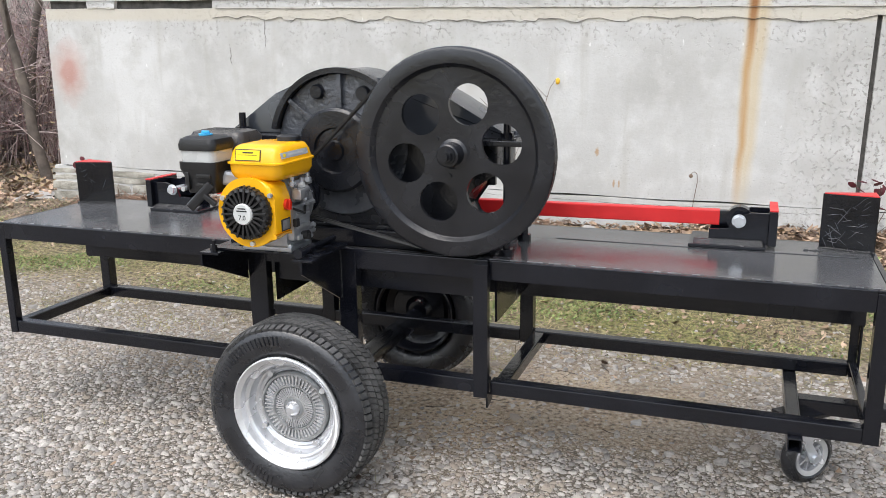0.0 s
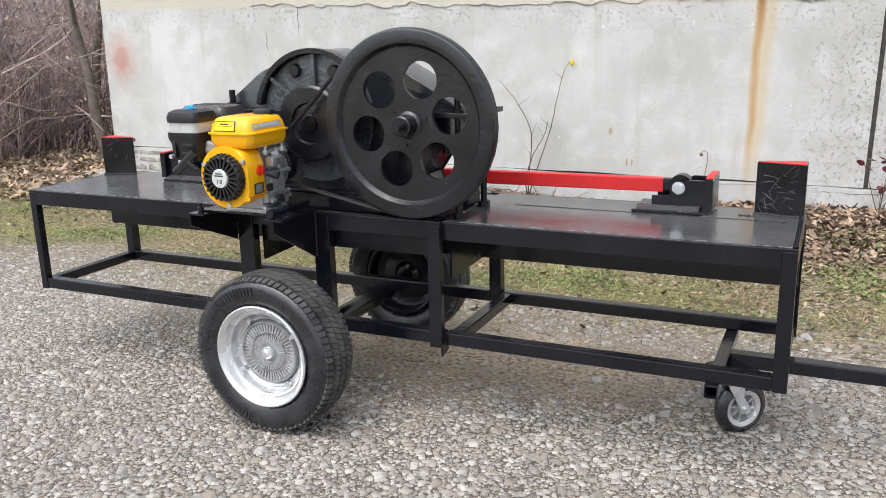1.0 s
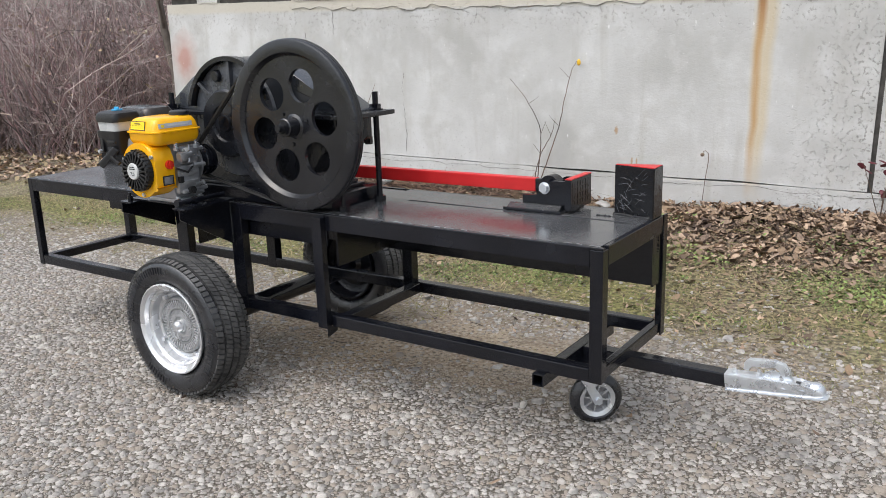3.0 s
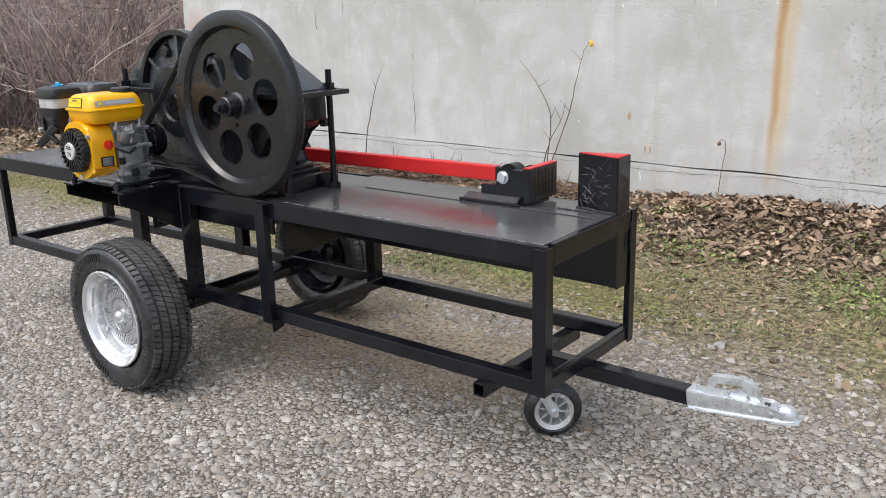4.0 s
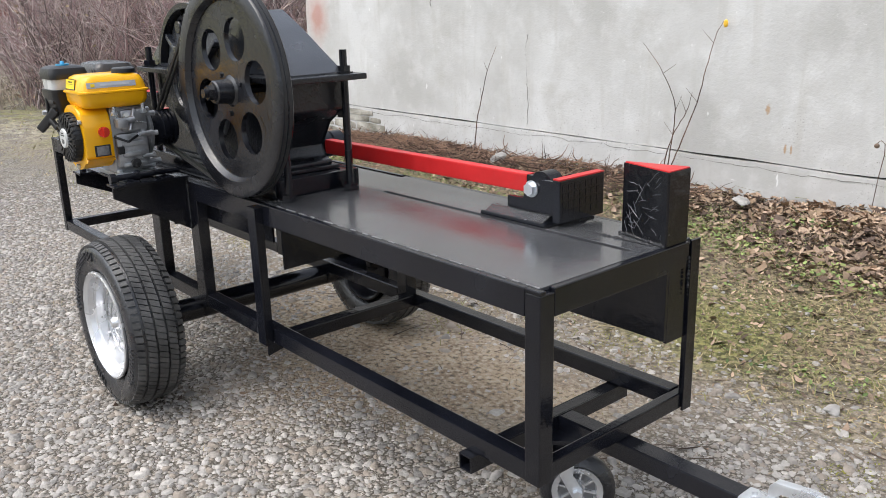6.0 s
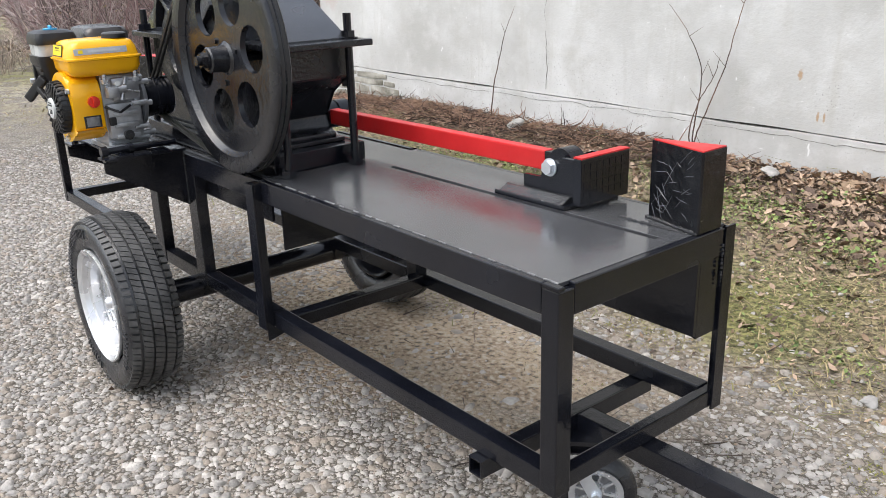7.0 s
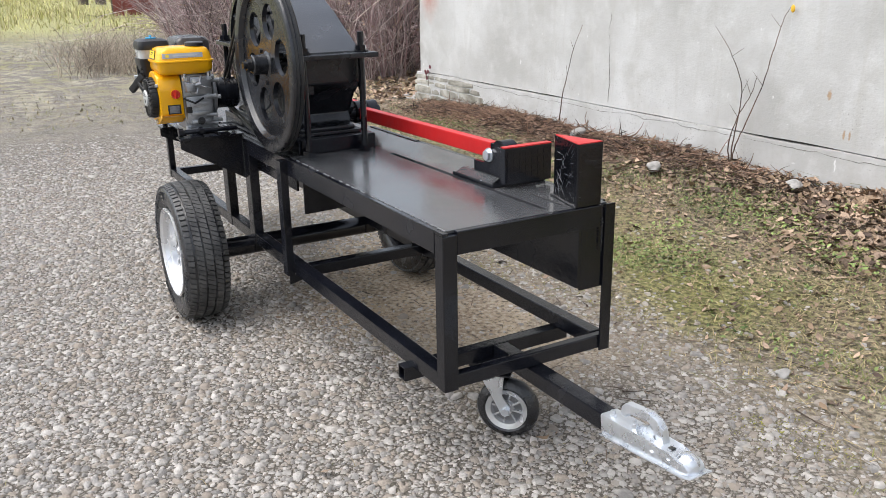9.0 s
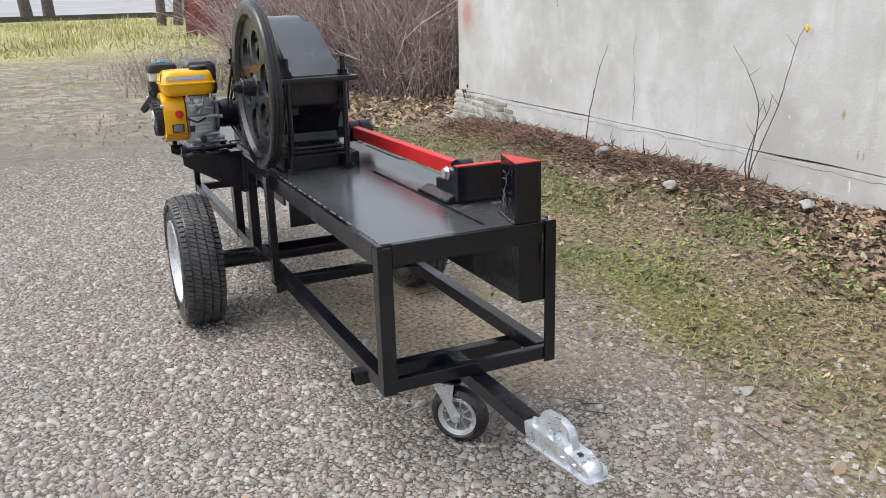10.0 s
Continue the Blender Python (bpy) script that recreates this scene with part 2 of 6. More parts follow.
    bsdf.inputs["Roughness"].default_value = 0.92
    relief = nodes.new("ShaderNodeBump")
    relief.inputs["Strength"].default_value, relief.inputs["Distance"].default_value = 0.8, 0.015
    links.new(calc("ADD", calc("MULTIPLY", grain.outputs[0], 0.5), ranged(seams.outputs["Distance"], 0.0, 0.3)), relief.inputs["Height"])
    links.new(relief.outputs[0], bsdf.inputs["Normal"])
    return m


def concrete_material():
    """Pale weathered concrete with old limewash, pits, a rust run from above and a faded red patch."""
    m = bpy.data.materials.new("weathered_concrete")
    m.use_nodes = True
    nodes, links = m.node_tree.nodes, m.node_tree.links
    bsdf = nodes["Principled BSDF"]
    co = nodes.new("ShaderNodeTexCoord")

    def tex(scale, detail=5.0, stretch=None, rough=0.55):
        n = nodes.new("ShaderNodeTexNoise")
        n.inputs["Scale"].default_value, n.inputs["Detail"].default_value, n.inputs["Roughness"].default_value = scale, detail, rough
        if stretch:
            g = nodes.new("ShaderNodeMapping")
            g.inputs["Scale"].default_value = stretch
            links.new(co.outputs["Object"], g.inputs["Vector"])
            links.new(g.outputs[0], n.inputs["Vector"])
        else:
            links.new(co.outputs["Object"], n.inputs["Vector"])
        return n.outputs[0]

    def ranged(v, a, b, c=0.0, d=1.0):
        n = nodes.new("ShaderNodeMapRange")
        for key, val in zip(("From Min", "From Max", "To Min", "To Max"), (a, b, c, d)):
            n.inputs[key].default_value = val
        links.new(v, n.inputs["Value"])
        return n.outputs[0]

    def calc(op, a, b, c=None):
        n = nodes.new("ShaderNodeMath")
        n.operation = op
        for k, v in enumerate((a, b, c)):
            if v is None:
                continue
            if isinstance(v, (int, float)):
                n.inputs[k].default_value = v
            else:
                links.new(v, n.inputs[k])
        return n.outputs[0]

    def blend(f, a, b):
        n = nodes.new("ShaderNodeMix")
        n.data_type = "RGBA"
        links.new(f, n.inputs["Factor"])
        for key, v in (("A", a), ("B", b)):
            if isinstance(v, tuple):
                n.inputs[key].default_value = (*v, 1)
            else:
                links.new(v, n.inputs[key])
        return n.outputs["Result"]

    split = nodes.new("ShaderNodeSeparateXYZ")
    links.new(co.outputs["Object"], split.inputs[0])
    s, z = split.outputs[0], split.outputs[2]
    cloud, mid, fine, pits = tex(1.3), tex(5.0, 8.0), tex(60.0, 6.0), tex(34.0, 3.0, None, 0.7)
    runs = tex(3.0, 4.0, (3.0, 1.0, 0.35))
    c = blend(ranged(cloud, 0.35, 0.65), (0.43, 0.425, 0.41), (0.6, 0.6, 0.595))
    c = blend(ranged(mid, 0.5, 0.66, 0, 0.4), c, (0.66, 0.66, 0.655))
    c = blend(ranged(tex(2.7, 9.0, None, 0.65), 0.52, 0.7, 0, 0.6), c, (0.4, 0.39, 0.365))
    c = blend(ranged(tex(16.0, 4.0, (1.0, 1.0, 2.2), 0.7), 0.66, 0.72, 0, 0.5), c, (0.74, 0.74, 0.73))
    c = blend(ranged(runs, 0.56, 0.75, 0, 0.45), c, (0.4, 0.385, 0.35))
    c = blend(ranged(fine, 0.55, 0.8, 0, 0.35), c, (0.36, 0.35, 0.33))
    # pitted, yellowed zone below the mortar bed and beside the open joint
    worn = calc("MAXIMUM", ranged(z, 1.25, 1.5), calc("MULTIPLY", ranged(s, 0.55, 1.1), ranged(z, 1.7, 1.6)))
    pit = calc("MULTIPLY", ranged(pits, 0.55, 0.62), calc("MULTIPLY", worn, ranged(mid, 0.38, 0.5)))
    c = blend(calc("MULTIPLY", pit, 0.6), c, (0.27, 0.258, 0.235))
    c = blend(calc("MULTIPLY", ranged(z, 1.5, 1.53), calc("MULTIPLY", ranged(z, 1.62, 1.6), 0.8)), c, (0.56, 0.52, 0.44))
    # the rust run: a band that wanders and thins out downwards
    sway = calc("MULTIPLY_ADD", tex(2.2, 2.0), 0.06, -0.03)
    axis = calc("ADD", calc("SUBTRACT", s, calc("MULTIPLY_ADD", z, 0.008, 0.46)), sway)
    off = calc("ABSOLUTE", axis, 0.0)
    width = calc("MULTIPLY_ADD", z, 0.024, 0.03)
    band = ranged(calc("SUBTRACT", off, width), 0.025, -0.02)
    core = ranged(calc("SUBTRACT", calc("ABSOLUTE", calc("ADD", axis, 0.03), 0.0), calc("MULTIPLY", width, 0.3)), 0.02, -0.01)
    fade = calc("MULTIPLY", ranged(z, 0.2, 0.6), ranged(runs, 0.25, 0.5, 0.5, 1.0))
    c = blend(calc("MULTIPLY", calc("MULTIPLY", band, fade), 0.7), c, (0.55, 0.45, 0.29))
    c = blend(calc("MULTIPLY", calc("MULTIPLY", core, fade), 0.75), c, (0.44, 0.25, 0.09))
    top = calc("MULTIPLY", calc("MULTIPLY", core, ranged(z, 1.3, 1.6)), 0.8)
    c = blend(top, c, (0.26, 0.1, 0.03))
    # the faded red patch
    dx, dz = calc("MULTIPLY", calc("ADD", s, 4.8), 5.2), calc("MULTIPLY", calc("ADD", z, -1.11), 3.6)
    r = calc("SQRT", calc("ADD", calc("MULTIPLY", dx, dx), calc("MULTIPLY", dz, dz)), 0.0)
    r = calc("ADD", r, calc("MULTIPLY_ADD", tex(7.0, 5.0), 0.9, -0.45))
    c = blend(ranged(r, 1.05, 0.2, 0, 0.7), c, (0.42, 0.17, 0.12))
    # small rusty marks, dark pock marks along the foot and pale scuffs
    for s0, z0, rs, rz in ((-0.49, 0.645, 0.016, 0.03), (-0.365, 0.43, 0.009, 0.032), (-0.33, 0.432, 0.008, 0.03)):
        ds, dz = calc("DIVIDE", calc("ADD", s, -s0), rs), calc("DIVIDE", calc("ADD", z, -z0), rz)
        d = calc("ADD", calc("SQRT", calc("ADD", calc("MULTIPLY", ds, ds), calc("MULTIPLY", dz, dz)), 0.0), calc("MULTIPLY_ADD", fine, 1.6, -0.8))
        c = blend(ranged(d, 1.1, 0.5, 0, 0.75), c, (0.38, 0.22, 0.09))
    pock = calc("MULTIPLY", ranged(tex(75.0, 2.0, None, 0.8), 0.63, 0.68), calc("MULTIPLY", ranged(z, 0.85, 0.4), ranged(cloud, 0.45, 0.54)))
    c = blend(calc("MULTIPLY", pock, 0.75), c, (0.15, 0.145, 0.135))
    scuff = calc("MULTIPLY", ranged(tex(9.0, 3.0, (1.6, 1.0, 0.7), 0.6), 0.7, 0.73), 0.7)
    c = blend(scuff, c, (0.78, 0.78, 0.77))
    links.new(c, bsdf.inputs["Base Color"])
    bsdf.inputs["Roughness"].default_value = 0.9
    relief = nodes.new("ShaderNodeBump")
    relief.inputs["Strength"].default_value, relief.inputs["Distance"].default_value = 0.55, 0.012
    h = calc("SUBTRACT", calc("MULTIPLY_ADD", mid, 0.6, calc("MULTIPLY", fine, 0.25)), pit)
    links.new(h, relief.inputs["Height"])
    links.new(relief.outputs[0], bsdf.inputs["Normal"])
    return m


GROUND, CONCRETE = ground_material(), concrete_material()
# dark grey that puts the shadow of the open wall joints into the colour
JOINT = material("shaded_joint", (0.085, 0.081, 0.075), 0.95, spread=0.4, scale=20, bump=0.2)
FOOTING = material("mossy_footing_stone", (0.24, 0.225, 0.17), 0.95, spread=0.5, scale=7, bump=0.9, bump_scale=40, tint=(0.46, 0.44, 0.39))
# the shade inside the wall cracks, as a dark colour
CRACK = material("crack_shadow", (0.16, 0.15, 0.135), 0.95, spread=0.5, scale=14, bump=0.1)

# ---- mesh helpers ----


def thing(name, at, label, category, group=""):
    """An empty at the base of a thing, which carries its parts."""
    ob = new(name)
    ob.empty_display_size = 0.05
    ob.location = at
    return tagged(ob, label, category, group)


def root_of(ob):
    while ob.parent:
        ob = ob.parent
    return ob


def part(name, bm, mat, parent=None, label="", smooth=None):
    """Links a bmesh, made in world metres, as one mesh object under its parent."""
    me = bpy.data.meshes.new(name)
    if parent:
        bmesh.ops.translate(bm, verts=bm.verts, vec=-Vector(root_of(parent).location))
    bmesh.ops.recalc_face_normals(bm, faces=bm.faces)
    bm.to_mesh(me)
    bm.free()
    me.materials.append(mat)
    ob = new(name, me)
    ob.parent = parent
    if smooth is not None:
        me.shade_smooth()
        me.set_sharp_from_angle(angle=radians(smooth))
    if label:
        ob["label"] = label
    return ob


def merge(*parts):
    out = bmesh.new()
    for b in parts:
        me = bpy.data.meshes.new("tmp")
        b.to_mesh(me)
        b.free()
        out.from_mesh(me)
        bpy.data.meshes.remove(me)
    return out


def box(x0, x1, y0, y1, z0, z1, b=0.003, m=None):
    bm = bmesh.new()
    bmesh.ops.create_cube(bm, size=1.0)
    bmesh.ops.scale(bm, verts=bm.verts, vec=(x1 - x0, y1 - y0, z1 - z0))
    bmesh.ops.translate(bm, verts=bm.verts, vec=((x0 + x1) / 2, (y0 + y1) / 2, (z0 + z1) / 2))
    if b:
        bmesh.ops.bevel(bm, geom=bm.edges[:], offset=b, segments=2, affect="EDGES", profile=0.6)
    if m:
        bm.transform(m)
    return bm


def prism(points, axis, a0, a1, b=0.0):
    """A flat outline, (x, z) for axis y, (y, z) for axis x or (x, y) for axis z, drawn out from a0 to a1."""
    bm = bmesh.new()
    put = {"x": lambda p, a: (a, p[0], p[1]), "y": lambda p, a: (p[0], a, p[1]), "z": lambda p, a: (p[0], p[1], a)}[axis]
    low = [bm.verts.new(put(p, a0)) for p in points]
    high = [bm.verts.new(put(p, a1)) for p in points]
    n = len(points)
    bm.faces.new(low)
    bm.faces.new(high[::-1])
    for k in range(n):
        bm.faces.new((low[k], low[(k + 1) % n], high[(k + 1) % n], high[k]))
    if b:
        bmesh.ops.bevel(bm, geom=bm.edges[:], offset=b, segments=2, affect="EDGES", profile=0.6)
    return bm


def lathe(profile, centre, axis="y", n=48, closed=False):
    """Turns (radius, along) pairs round an axis through centre."""
    bm = bmesh.new()
    rings = []
    for r, a in profile:
        ring = []
        for k in range(n):
            w = 2 * math.pi * k / n
            c, s = r * math.cos(w), r * math.sin(w)
            p = {"y": (c, a, s), "x": (a, c, s), "z": (c, s, a)}[axis]
            ring.append(bm.verts.new(Vector(centre) + Vector(p)))
        rings.append(ring)
    pairs = list(zip(rings, rings[1:])) + ([(rings[-1], rings[0])] if closed else [])
    for one, two in pairs:
        for k in range(n):
            bm.faces.new((one[k], one[(k + 1) % n], two[(k + 1) % n], two[k]))
    if not closed:
        bm.faces.new(rings[0])
        bm.faces.new(rings[-1])
    return bm


def rod(p, q, r, n=16, r2=None):
    """A round bar from p to q."""
    bm = bmesh.new()
    p, q = Vector(p), Vector(q)
    bmesh.ops.create_cone(bm, cap_ends=True, segments=n, radius1=r, radius2=r if r2 is None else r2, depth=(q - p).length)
    bm.transform(Matrix.Translation((p + q) / 2) @ (q - p).to_track_quat("Z", "Y").to_matrix().to_4x4())
    return bm


def bar(p, q, w, h, b=0.004, up=(0, 0, 1)):
    """A square bar from p to q, w wide and h high."""
    p, q = Vector(p), Vector(q)
    d = (q - p).normalized()
    side = d.cross(Vector(up)).normalized()
    m = Matrix((d, side, side.cross(d))).transposed().to_4x4()
    bm = box(-(q - p).length / 2, (q - p).length / 2, -w / 2, w / 2, -h / 2, h / 2, b)
    bm.transform(Matrix.Translation((p + q) / 2) @ m)
    return bm


def limb_tube(points, radii, n=8):
    """One unbroken tapering tube through the points."""
    bm = bmesh.new()
    last = None
    for k, p in enumerate(points):
        p = Vector(p)
        d = (Vector(points[min(k + 1, len(points) - 1)]) - Vector(points[max(k - 1, 0)])).normalized()
        a = d.cross(Vector((0.31, 0.9, 0.13))).normalized()
        b = d.cross(a)
        ring = [bm.verts.new(p + (a * math.cos(2 * math.pi * j / n) + b * math.sin(2 * math.pi * j / n)) * radii[k]) for j in range(n)]
        if last:
            for j in range(n):
                bm.faces.new((last[j], last[(j + 1) % n], ring[(j + 1) % n], ring[j]))
        else:
            bm.faces.new(ring)
        last = ring
    bm.faces.new(last)
    return bm


def hexnut(p, q, r, bolt=0.0):
    """A nut from p to q; bolt: the radius of a stud end that stands out of it."""
    bm = rod(p, q, r, 6)
    if bolt:
        d = (Vector(q) - Vector(p))
        bm = merge(bm, rod(p, Vector(q) + d * 0.7, bolt, 12))
    return bm


def weld(p, q, n, size, rng):
    """A broken bead of small weld drops from p to q."""
    bm = bmesh.new()
    p, q = Vector(p), Vector(q)
    for k in range(n):
        at = p.lerp(q, (k + rng.random() * 0.6) / n)
        bmesh.ops.create_icosphere(bm, subdivisions=1, radius=size * rng.uniform(0.7, 1.3), matrix=Matrix.Translation(at))
    return bm


def stuff(name, verts, faces, mat, label, category, smooth=False):
    """One mesh of very many small pieces, from arrays of corners and of triangles."""
    me = bpy.data.meshes.new(name)
    verts, faces = np.asarray(verts, np.float32).reshape(-1, 3), np.asarray(faces, np.int32).reshape(-1, 3)
    me.vertices.add(len(verts))
    me.vertices.foreach_set("co", verts.ravel())
    me.loops.add(faces.size)
    me.loops.foreach_set("vertex_index", faces.ravel())
    me.polygons.add(len(faces))
    me.polygons.foreach_set("loop_start", np.arange(0, faces.size, 3, dtype=np.int32))
    me.update(calc_edges=True)
    me.validate()
    me.materials.append(mat)
    ob = new(name, me)
    if smooth:
        me.shade_smooth()
    return tagged(ob, label, category, kind="stuff")


# ---- ground ----
WALL_AT, WALL_YAW, WALL_LEAN = (2.2, 3.42), 3.2, 1.15
CORNER = -4.97


def heights(x, y):
    """The yard is flat, and banks up against the wall."""
    x, y = np.asarray(x, float), np.asarray(y, float)
    d = np.clip(1 - (WALL_AT[1] + 0.056 * (x - WALL_AT[0]) - y) / 1.15, 0, 1)
    d = d * d * (3 - 2 * d)
    side = np.clip((x + 4.3) / 1.5, 0, 1)
    h = 0.15 * d * side * side * (3 - 2 * side)
    h = h + (0.03 * np.sin(x * 2.1 + 1) * np.sin(x * 0.9) * d * side)
    h = h + 0.004 * np.sin(x * 3.1 + y * 1.7) * np.sin(y * 2.7 - x * 0.8)
    h = h + 0.02 * np.clip(-5 - x, 0, 400)
    return h


def axis_steps(near, far, step):
    out = list(np.arange(near[0], near[1], step))
    a, s = near[0], step
    while a > far[0]:
        s *= 1.35
        a -= s
        out.insert(0, a)
    a, s = out[-1], step
    while a < far[1]:
        s *= 1.35
        a += s
        out.append(a)
    return np.array(out)


gx, gy = axis_steps((-5, 7), (-600, 600), 0.07), axis_steps((-4, 4.2), (-600, 600), 0.07)
xx, yy = np.meshgrid(gx, gy)
gv = np.stack([xx, yy, heights(xx, yy)], -1).reshape(-1, 3)
idx = np.arange(len(gv)).reshape(xx.shape)
quad = np.stack([idx[:-1, :-1], idx[:-1, 1:], idx[1:, 1:], idx[1:, :-1]], -1).reshape(-1, 4)
ground = stuff("ground", gv, np.concatenate([quad[:, [0, 1, 2]], quad[:, [0, 2, 3]]]), GROUND, "grey gravel yard turning into dry grass", "ground", True)
ground["kind"] = "structure"

# ---- the building: one long concrete wall ----
WALL = Matrix.Translation((*WALL_AT, 0)) @ pose(0, 0, 0, 0, WALL_LEAN, WALL_YAW)
DEEP = 0.4


def wall_part(name, bm, mat=None, smooth=None):
    ob = part(name, bm, mat or CONCRETE, smooth=smooth)
    ob.matrix_world = WALL
    return ob


rng = random.Random(5)


def ragged(x0, x1, z, swing, step, rng):
    pts, x, a = [], x0, 0.0
    while x < x1:
        a = a * 0.75 + rng.uniform(-swing, swing)
        pts.append((x, z + a))
        x += step * rng.uniform(0.4, 1.5)
    return pts + [(x1, z)]


def wall_sheet(x0, x1, z0, z1, y):
    """A front face with slight unevenness, closed to a slab."""
    bm = bmesh.new()
    nx, nz = int((x1 - x0) / 0.12) + 1, int((z1 - z0) / 0.12) + 1
    grid = [[bm.verts.new((x0 + (x1 - x0) * i / nx, y + (0.006 * noise.noise((x0 + i * 0.35, 3, k * 0.35)) if 0 < i < nx and 0 < k < nz else 0), z0 + (z1 - z0) * k / nz + (0.008 * noise.noise((x0 + i * 0.3, 7, z0)) if k in (0, nz) and 0 < i < nx else 0))) for k in range(nz + 1)] for i in range(nx + 1)]
    for i in range(nx):
        for k in range(nz):
            bm.faces.new((grid[i][k], grid[i + 1][k], grid[i + 1][k + 1], grid[i][k + 1]))
    rim = [grid[i][0] for i in range(nx + 1)] + [grid[nx][k] for k in range(1, nz + 1)] + [grid[i][nz] for i in range(nx - 1, -1, -1)] + [grid[0][k] for k in range(nz - 1, 0, -1)]
    back = [bm.verts.new((v.co.x, DEEP, v.co.z)) for v in rim]
    for k in range(len(rim)):
        j = (k + 1) % len(rim)
        bm.faces.new((rim[j], rim[k], back[k], back[j]))
    bm.faces.new(back)
    return bm


tagged(wall_part("wall_north", wall_sheet(CORNER, 1.155, 0.344, 1.605, 0.0), smooth=40), "pale grey weathered concrete wall panel with rust run", "wall", kind="structure")
tagged(wall_part("wall_north_end", wall_sheet(1.185, 7.0, 0.344, 1.605, 0.004), smooth=40), "pale grey concrete wall panel past an open joint", "wall", kind="structure")
plinth = tagged(wall_part("wall_plinth", wall_sheet(CORNER - 0.06, 7.0, -0.6, 0.335, -0.008), smooth=40), "cracked concrete wall plinth", "wall", kind="structure")
tagged(wall_part("wall_upper", wall_sheet(CORNER - 0.015, 7.0, 1.665, 3.6, -0.012), smooth=40), "upper concrete slab of the wall", "wall", kind="structure")
tagged(wall_part("wall_core", box(CORNER + 0.03, 6.9, 0.03, DEEP, -0.3, 3.5, 0), JOINT), "recessed core behind the wall joints, coloured dark for their shade", "wall", kind="structure")
tagged(wall_part("wall_return", box(CORNER, CORNER + 0.4, DEEP, 7.5, -0.6, 3.6, 0.01)), "concrete side wall of the building", "wall", kind="structure")
tagged(wall_part("wall_back", box(CORNER + 0.4, 7.0, 7.1, 7.5, -0.6, 3.6, 0.01)), "concrete back wall of the building", "wall", kind="structure")
tagged(wall_part("roof", box(CORNER - 0.02, 7.05, -0.02, 7.55, 3.6, 3.75, 0.01)), "flat concrete roof slab", "roof", kind="structure")

# mortar bed between the panels and the slab, with a ragged lower lip
low = ragged(-3.43, 6.9, 1.53, 0.016, 0.05, rng)
tagged(wall_part("mortar_trim", prism(low + [(6.9, 1.662), (-3.43, 1.662)], "y", -0.005, 0.05)), "crumbling mortar bed along the wall", "mortar", kind="structure")
tagged(wall_part("mortar_trim", prism(ragged(-4.56, -4.31, 1.6, 0.006, 0.04, rng) + [(-4.3, 1.662), (-4.57, 1.662)], "y", -0.006, 0.05)), "patch of mortar in the wall joint", "mortar", kind="structure")


def crack_line(points, width, rng, y=-0.002):
    """A thin crack along a wandering line: a raised strip with its shade as colour."""
    bm = bmesh.new()
    last = None
    for x, z in points:
        w = width * rng.uniform(0.3, 1.2)
        pair = [bm.verts.new((x, y, z - w)), bm.verts.new((x, y, z + w)), bm.verts.new((x, y + 0.02, z - w)), bm.verts.new((x, y + 0.02, z + w))]
        if last:
            bm.faces.new((last[0], pair[0], pair[1], last[1]))
            bm.faces.new((last[1], pair[1], pair[3], last[3]))
            bm.faces.new((last[0], last[2], pair[2], pair[0]))
        last = pair
    return bm


tagged(wall_part("wall_crack", crack_line(low[:-1], 0.002, rng, -0.0065), CRACK), "crack under the mortar bed", "crack", kind="structure")
tagged(wall_part("wall_crack", crack_line(ragged(-4.9, 6.8, 0.304, 0.008, 0.05, rng), 0.0013, rng, -0.0095), CRACK), "wandering crack in the plinth", "crack", kind="structure")
tagged(wall_part("wall_crack", crack_line(ragged(-3.4, 6.8, 1.603, 0.002, 0.08, rng), 0.002, rng, -0.0112), CRACK), "fine crack along the mortar bed", "crack", kind="structure")



def upright_crack(s, z0, z1, width, rng):
    """A hairline crack that wanders down the panel: a raised strip with its shade as colour."""
    bm = bmesh.new()
    last, a, z = None, s, z1
    while z > z0:
        w = width * rng.uniform(0.2, 1.2)
        pair = [bm.verts.new((a - w, -0.0028, z)), bm.verts.new((a + w, -0.0028, z)), bm.verts.new((a - w, 0.02, z)), bm.verts.new((a + w, 0.02, z))]
        if last:
            bm.faces.new((last[0], last[1], pair[1], pair[0]))
            bm.faces.new((last[0], pair[0], pair[2], last[2]))
            bm.faces.new((last[1], last[3], pair[3], pair[1]))
        last = pair
        z -= rng.uniform(0.02, 0.05)
        a += rng.uniform(-0.012, 0.013)
    return bm


for s0, z0, z1, w in ((-2.3, 0.345, 1.02, 0.0006), (-1.62, 1.38, 1.53, 0.0009), (-3.0, 1.3, 1.52, 0.0007), (-3.3, 1.18, 1.34, 0.0008)):
    tagged(wall_part("wall_crack", upright_crack(s0, z0, z1, w, rng), CRACK), "hairline crack running down the wall", "crack", kind="structure")

